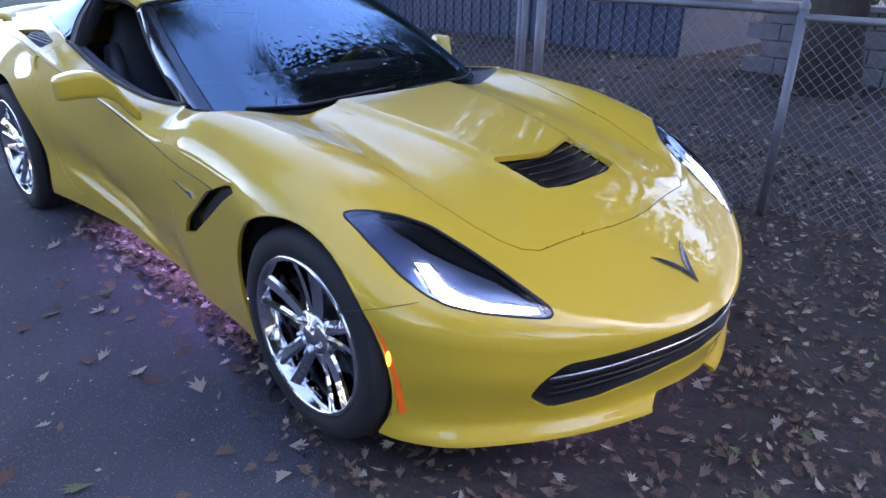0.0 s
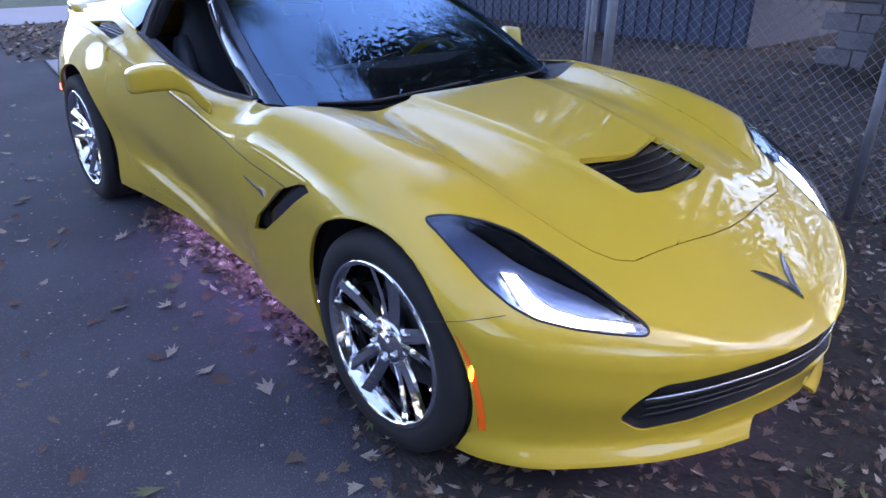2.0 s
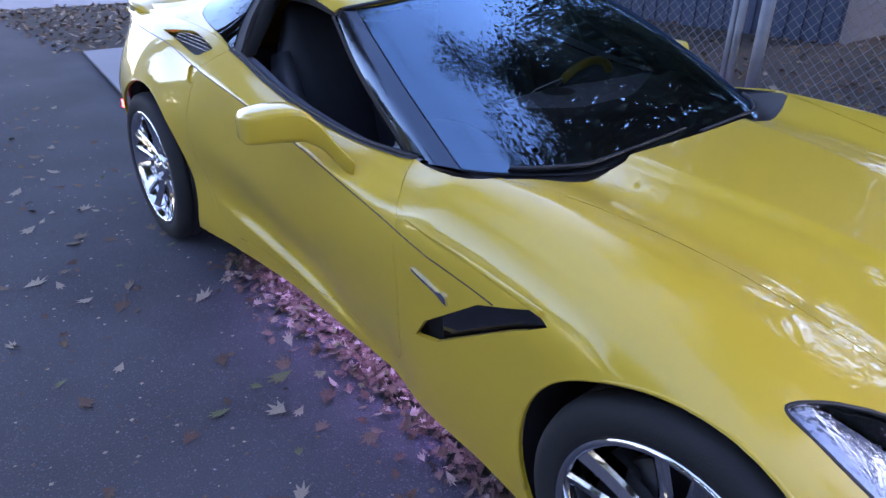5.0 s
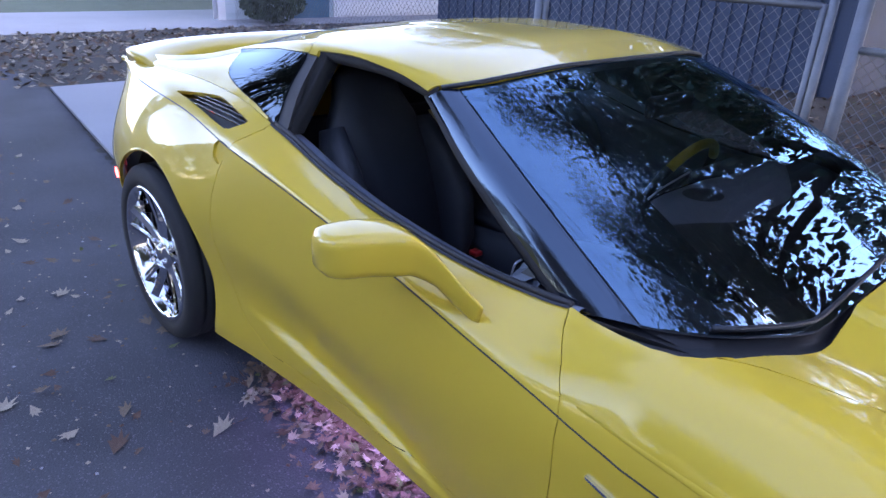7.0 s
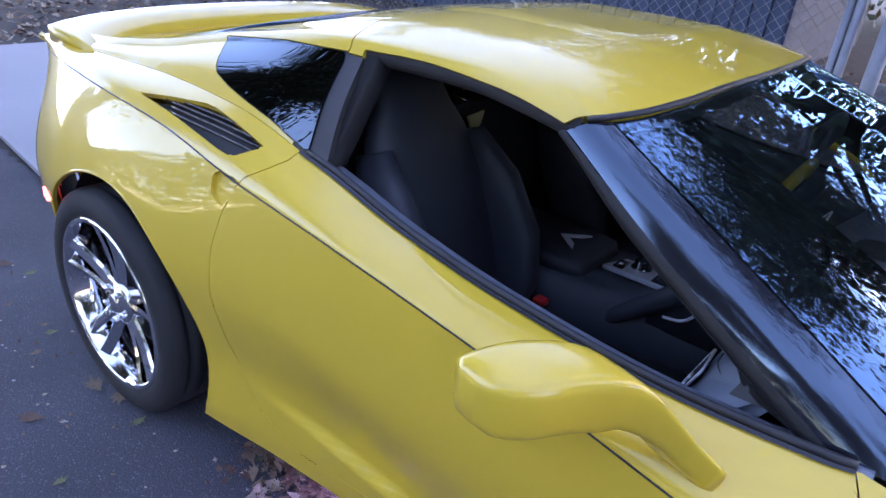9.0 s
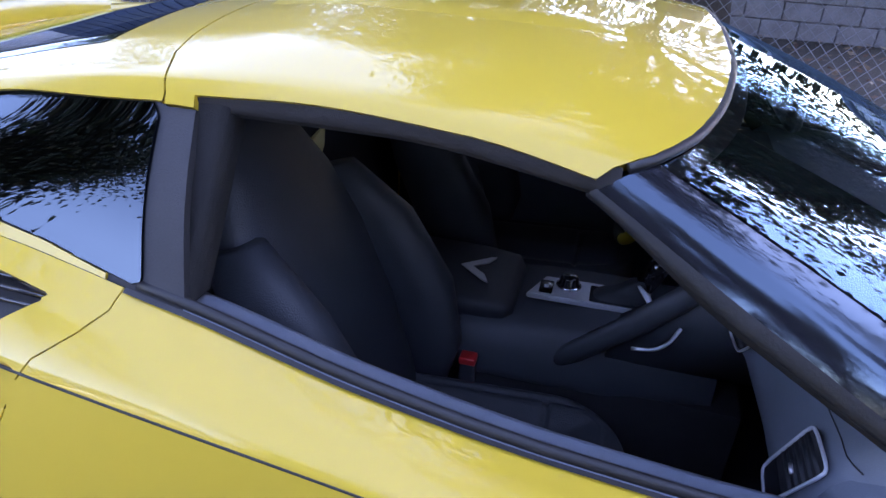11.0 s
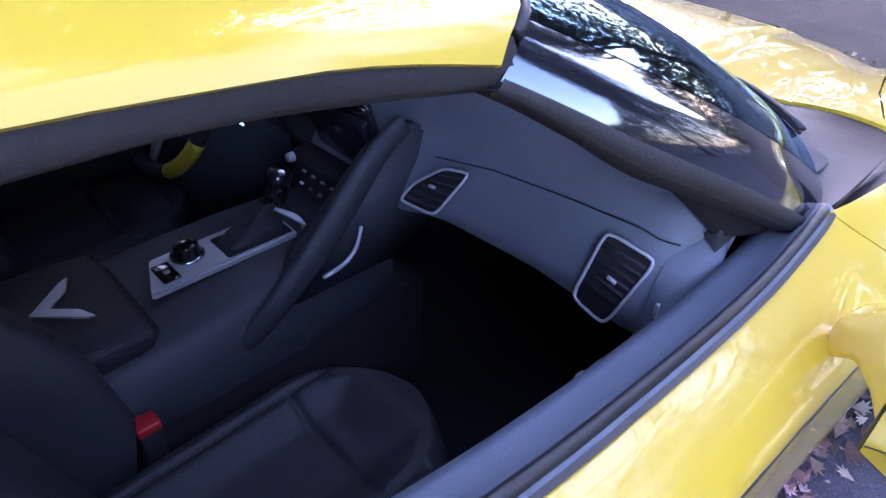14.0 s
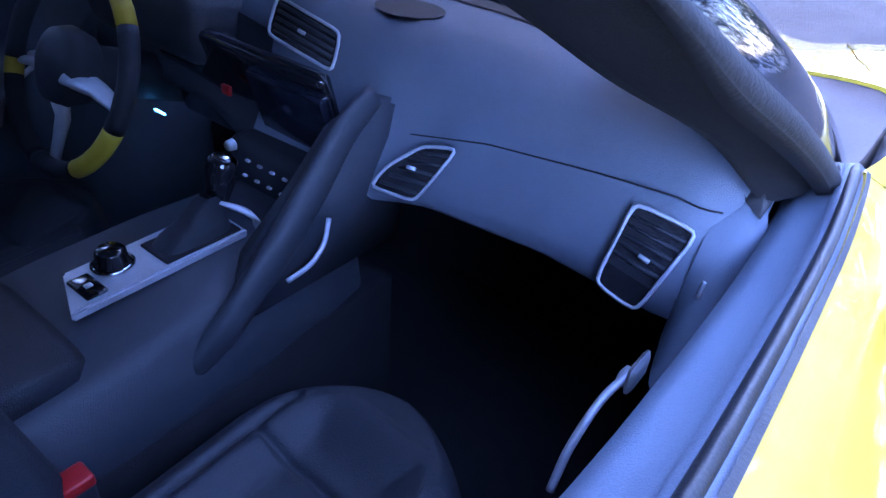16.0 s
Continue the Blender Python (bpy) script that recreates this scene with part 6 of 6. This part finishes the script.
BRICK = mat("grey_block", (0.15, 0.15, 0.16), 0.9, 0, 0, 5, 0.3, 0.5, 60)

shed = new("shed")
tagged(shed, "long navy shed with upright ribbed siding behind the fence", "shed")
SX0, SX1, SY = -10.5, -3.1, 7.6
part("wall", box_bm((SX1 - SX0, 0.12, 2.7), ((SX0 + SX1) / 2, SY, 1.35)), NAVY, shed, smooth_shade=False)
part("wall", box_bm((0.12, 5.0, 2.7), (SX1 - 0.06, SY + 2.55, 1.35)), NAVY, shed, smooth_shade=False)
rib_bm = box_bm((0.05, 0.03, 2.66), (0, 0, 0), 0.008)
rib_me = bpy.data.meshes.new("rib")
rib_bm.to_mesh(rib_me)
rib_bm.free()
rib_me.materials.append(NAVY)
for k in range(int((SX1 - SX0) / 0.22)):
    o = new("rib", rib_me)
    o.parent = shed
    o.location = (SX1 - 0.06 - 0.22 * k, SY - 0.07, 1.34)
part("roof", box_bm((SX1 - SX0 + 0.5, 5.8, 0.12), ((SX0 + SX1) / 2, SY + 2.5, 2.76)), ROOF, shed, smooth_shade=False)

house = new("house")
tagged(house, "pale sided house with a white garage door and teal panels", "house")
HX = -13.4
part("wall", box_bm((0.2, 12.4, 3.0), (HX - 0.1, 10.6, 1.5)), PALE, house, smooth_shade=False)
part("roof", box_bm((7.0, 13.2, 0.2), (HX - 3.0, 10.6, 3.1)), ROOF, house, smooth_shade=False)
for k in range(16):
    part("siding_board", box_bm((0.03, 1.55, 0.15), (HX + 0.012, 5.25, 0.20 + 0.17 * k), 0.004), PALE, house, smooth_shade=False)
part("corner_board", box_bm((0.05, 0.16, 2.9), (HX + 0.03, 4.46, 1.45)), WHITE, house, smooth_shade=False)
teal_wall = part("teal_panel", box_bm((0.06, 0.95, 2.9), (HX + 0.03, 6.45, 1.45)), TEAL, house, "teal painted panel", smooth_shade=False)
gdoor = part("garage_door", box_bm((0.05, 4.4, 2.25), (HX + 0.04, 9.25, 1.13)), WHITE, house, "white panelled garage door", smooth_shade=False)
for k in range(4):
    part("door_panel", box_bm((0.03, 4.3, 0.50), (HX + 0.075, 9.25, 0.30 + 0.55 * k), 0.02), WHITE, gdoor, smooth_shade=False)
part("teal_panel", box_bm((0.06, 2.3, 2.9), (HX + 0.03, 12.65, 1.45)), TEAL, house, "teal painted panel", smooth_shade=False)
part("down_pipe", tube_bm([(HX + 0.12, 4.30, 0.05), (HX + 0.12, 4.30, 2.95)], 0.045, 10), WHITE, house)

# block steps and a low wall in the yard
steps = new("block_wall")
tagged(steps, "low wall of pale concrete blocks behind the fence", "wall")
for j in range(4):
    for k in range(9):
        part("block", box_bm((0.39, 0.19, 0.19), (-1.85 + 0.40 * k + 0.2 * (j % 2), 7.25, 0.10 + 0.20 * j), 0.012), BRICK, steps, smooth_shade=False)
part("cap", box_bm((3.8, 0.30, 0.06), (-0.15, 7.25, 0.825), 0.01), CONCRETE, steps, smooth_shade=False)

# ---- trees ----
BARK = mat("bark", (0.05, 0.042, 0.035), 0.95, 0, 0, 6, 0.4, 1.0, 40)
FOLIAGE = mat("foliage", (0.035, 0.055, 0.018), 0.6, 0, 0, 4, 0.5, 0.2, 60)
FOLIAGE_B = mat("autumn_foliage", (0.09, 0.075, 0.025), 0.6, 0, 0, 4, 0.5, 0.2, 60)


def tree(seed, height, spread, leaves, mats, label, lean=(0.0, 0.0), leaf=(0.025, 0.055)):
    r = np.random.default_rng(seed)
    t = new("tree")
    tagged(t, label, "tree")
    trunk_top = height * 0.42
    trunk = [Vector((0, 0, -0.1))]
    for k in range(6):
        trunk.append(Vector((r.normal() * 0.08 * k, r.normal() * 0.08 * k, trunk_top * (k + 1) / 6)))
    part("trunk", tube_bm(trunk, [height * 0.026 * (1 - 0.08 * k) + (0.12 if k == 0 else 0) for k in range(7)], 14), BARK, t, "dark ridged trunk")
    tips = []
    for k in range(11):
        a = 2 * math.pi * k / 11 + r.normal() * 0.25
        start = trunk[3 + k % 4]
        rise = r.uniform(0.25, 0.62) * height
        out = spread * r.uniform(0.55, 1.0)
        pts = [start]
        for q in (0.3, 0.6, 1.0):
            pts.append(start + Vector((math.cos(a) * out * q + lean[0] * q, math.sin(a) * out * q + lean[1] * q, rise * q**0.8)) + Vector(r.normal(size=3) * 0.12 * height * 0.2))
        line = spline([tuple(p) for p in pts], 9)
        part("limb", tube_bm(line, [height * 0.0085 * (1 - 0.085 * i) for i in range(9)], 8), BARK, t)
        for i in range(3, 9):
            tips.append(Vector(line[i]))
            for _ in range(2):
                e = Vector(line[i]) + Vector(r.normal(size=3)) * spread * 0.17
                part("twig", tube_bm([line[i], Vector(line[i]).lerp(e, 0.5) + Vector(r.normal(size=3)) * 0.05, e], [0.022, 0.014, 0.006], 5), BARK, t)
                tips.append(e)
    verts, faces, ids = [], [], []
    for _ in range(leaves):
        c = tips[int(r.integers(len(tips)))] + Vector(r.normal(size=3)) * spread * 0.12
        s = r.uniform(*leaf)
        m = Euler(tuple(r.uniform(0, 6.3, 3))).to_matrix()
        b = len(verts)
        for p in ((-0.5, 0, 0), (0, -0.35, 0.08), (0.6, 0, 0), (0, 0.35, 0.08)):
            verts.append(tuple(c + m @ Vector(p) * s * 2))
        faces.append((b, b + 1, b + 2, b + 3))
        ids.append(int(r.random() < 0.25))
    me = bpy.data.meshes.new("crown")
    me.from_pydata(verts, [], faces)
    for q in mats:
        me.materials.append(q)
    me.polygons.foreach_set("material_index", ids)
    o = new("crown", me)
    o.parent = t
    return t


big = tree(11, 12.5, 5.4, 56000, (FOLIAGE, FOLIAGE_B), "tall broad leafy tree leaning over the fence", (1.5, -3.0), (0.055, 0.105))
big.location = (-0.85, 6.35, 0)
second = tree(12, 13.0, 4.6, 44000, (FOLIAGE, FOLIAGE_B), "leafy tree standing by the shed", (0.0, 0.0), (0.05, 0.09))
second.location = (-5.2, 13.6, 0)
copy_thing(second, Matrix.Translation((6.5, 11.5, 0)) @ Matrix.Rotation(2.1, 4, "Z"))
# unseen tree copies round the car, added for reflections and to block sky
for k, (x, y) in enumerate(((-11.0, -3.4), (-6.0, -17.0), (4.0, -16.0), (13.0, -9.0), (17.0, 4.0), (-14.5, 19.0))):
    copy_thing(big if k % 2 else second, Matrix.Translation((x, y, 0)) @ Matrix.Rotation(0.9 * k, 4, "Z"))
for k in range(2):
    d = Vector((0.9, -0.43, 0))
    pts = [Vector((-6.2, 0.15 + 0.28 * k, 6.2 + 0.25 * k)) + d * q + Vector((0, 0, 0.0009 * q * q)) for q in np.linspace(-26, 30, 30)]
    tagged(link("overhead_cable", tube_bm(pts, 0.014, 6), RUBBER), "thin black overhead cable crossing above the car", "cable", "overhead cables")
# unseen ring of leaves, added to darken low sky and its reflections
far_r = np.random.default_rng(31)
verts, faces, ids = [], [], []
for _ in range(70000):
    a = math.radians(far_r.uniform(-38, 255))
    rad = far_r.uniform(17.0, 22.0)
    top = (6.8 if a < 0.9 else 4.2) + 1.3 * math.sin(7 * a) + 0.8 * math.sin(17 * a + 1)
    c = Vector((rad * math.sin(a), rad * math.cos(a), top * far_r.random() ** 0.7))
    m = Euler(tuple(far_r.uniform(0, 6.3, 3))).to_matrix()
    b = len(verts)
    verts += [tuple(c + m @ Vector(p) * 0.24) for p in ((-0.5, 0, 0), (0, -0.4, 0.05), (0.6, 0, 0), (0, 0.4, 0.05))]
    faces.append((b, b + 1, b + 2, b + 3))
    ids.append(int(far_r.random() < 0.3))
me = bpy.data.meshes.new("far_thicket")
me.from_pydata(verts, [], faces)
me.materials.append(FOLIAGE)
me.materials.append(FOLIAGE_B)
me.polygons.foreach_set("material_index", ids)
tagged(new("far_thicket", me), "dark leafy thicket closing the distance", "thicket", kind="stuff")
bush_r = np.random.default_rng(9)
verts, faces = [], []
for _ in range(1400):
    d = Vector(bush_r.normal(size=3)).normalized() * bush_r.uniform(0.25, 0.45)
    c = Vector((HX + 0.8, 5.15, 0.36)) + Vector((d.x, d.y * 1.5, d.z * 0.75))
    m = Euler(tuple(bush_r.uniform(0, 6.3, 3))).to_matrix()
    b = len(verts)
    verts += [tuple(c + m @ Vector(p) * 0.09) for p in ((-0.5, 0, 0), (0, -0.4, 0.05), (0.6, 0, 0), (0, 0.4, 0.05))]
    faces.append((b, b + 1, b + 2, b + 3))
me = bpy.data.meshes.new("bush")
me.from_pydata(verts, [], faces)
me.materials.append(FOLIAGE)
tagged(new("bush", me), "small dark green bush at the house wall", "bush")
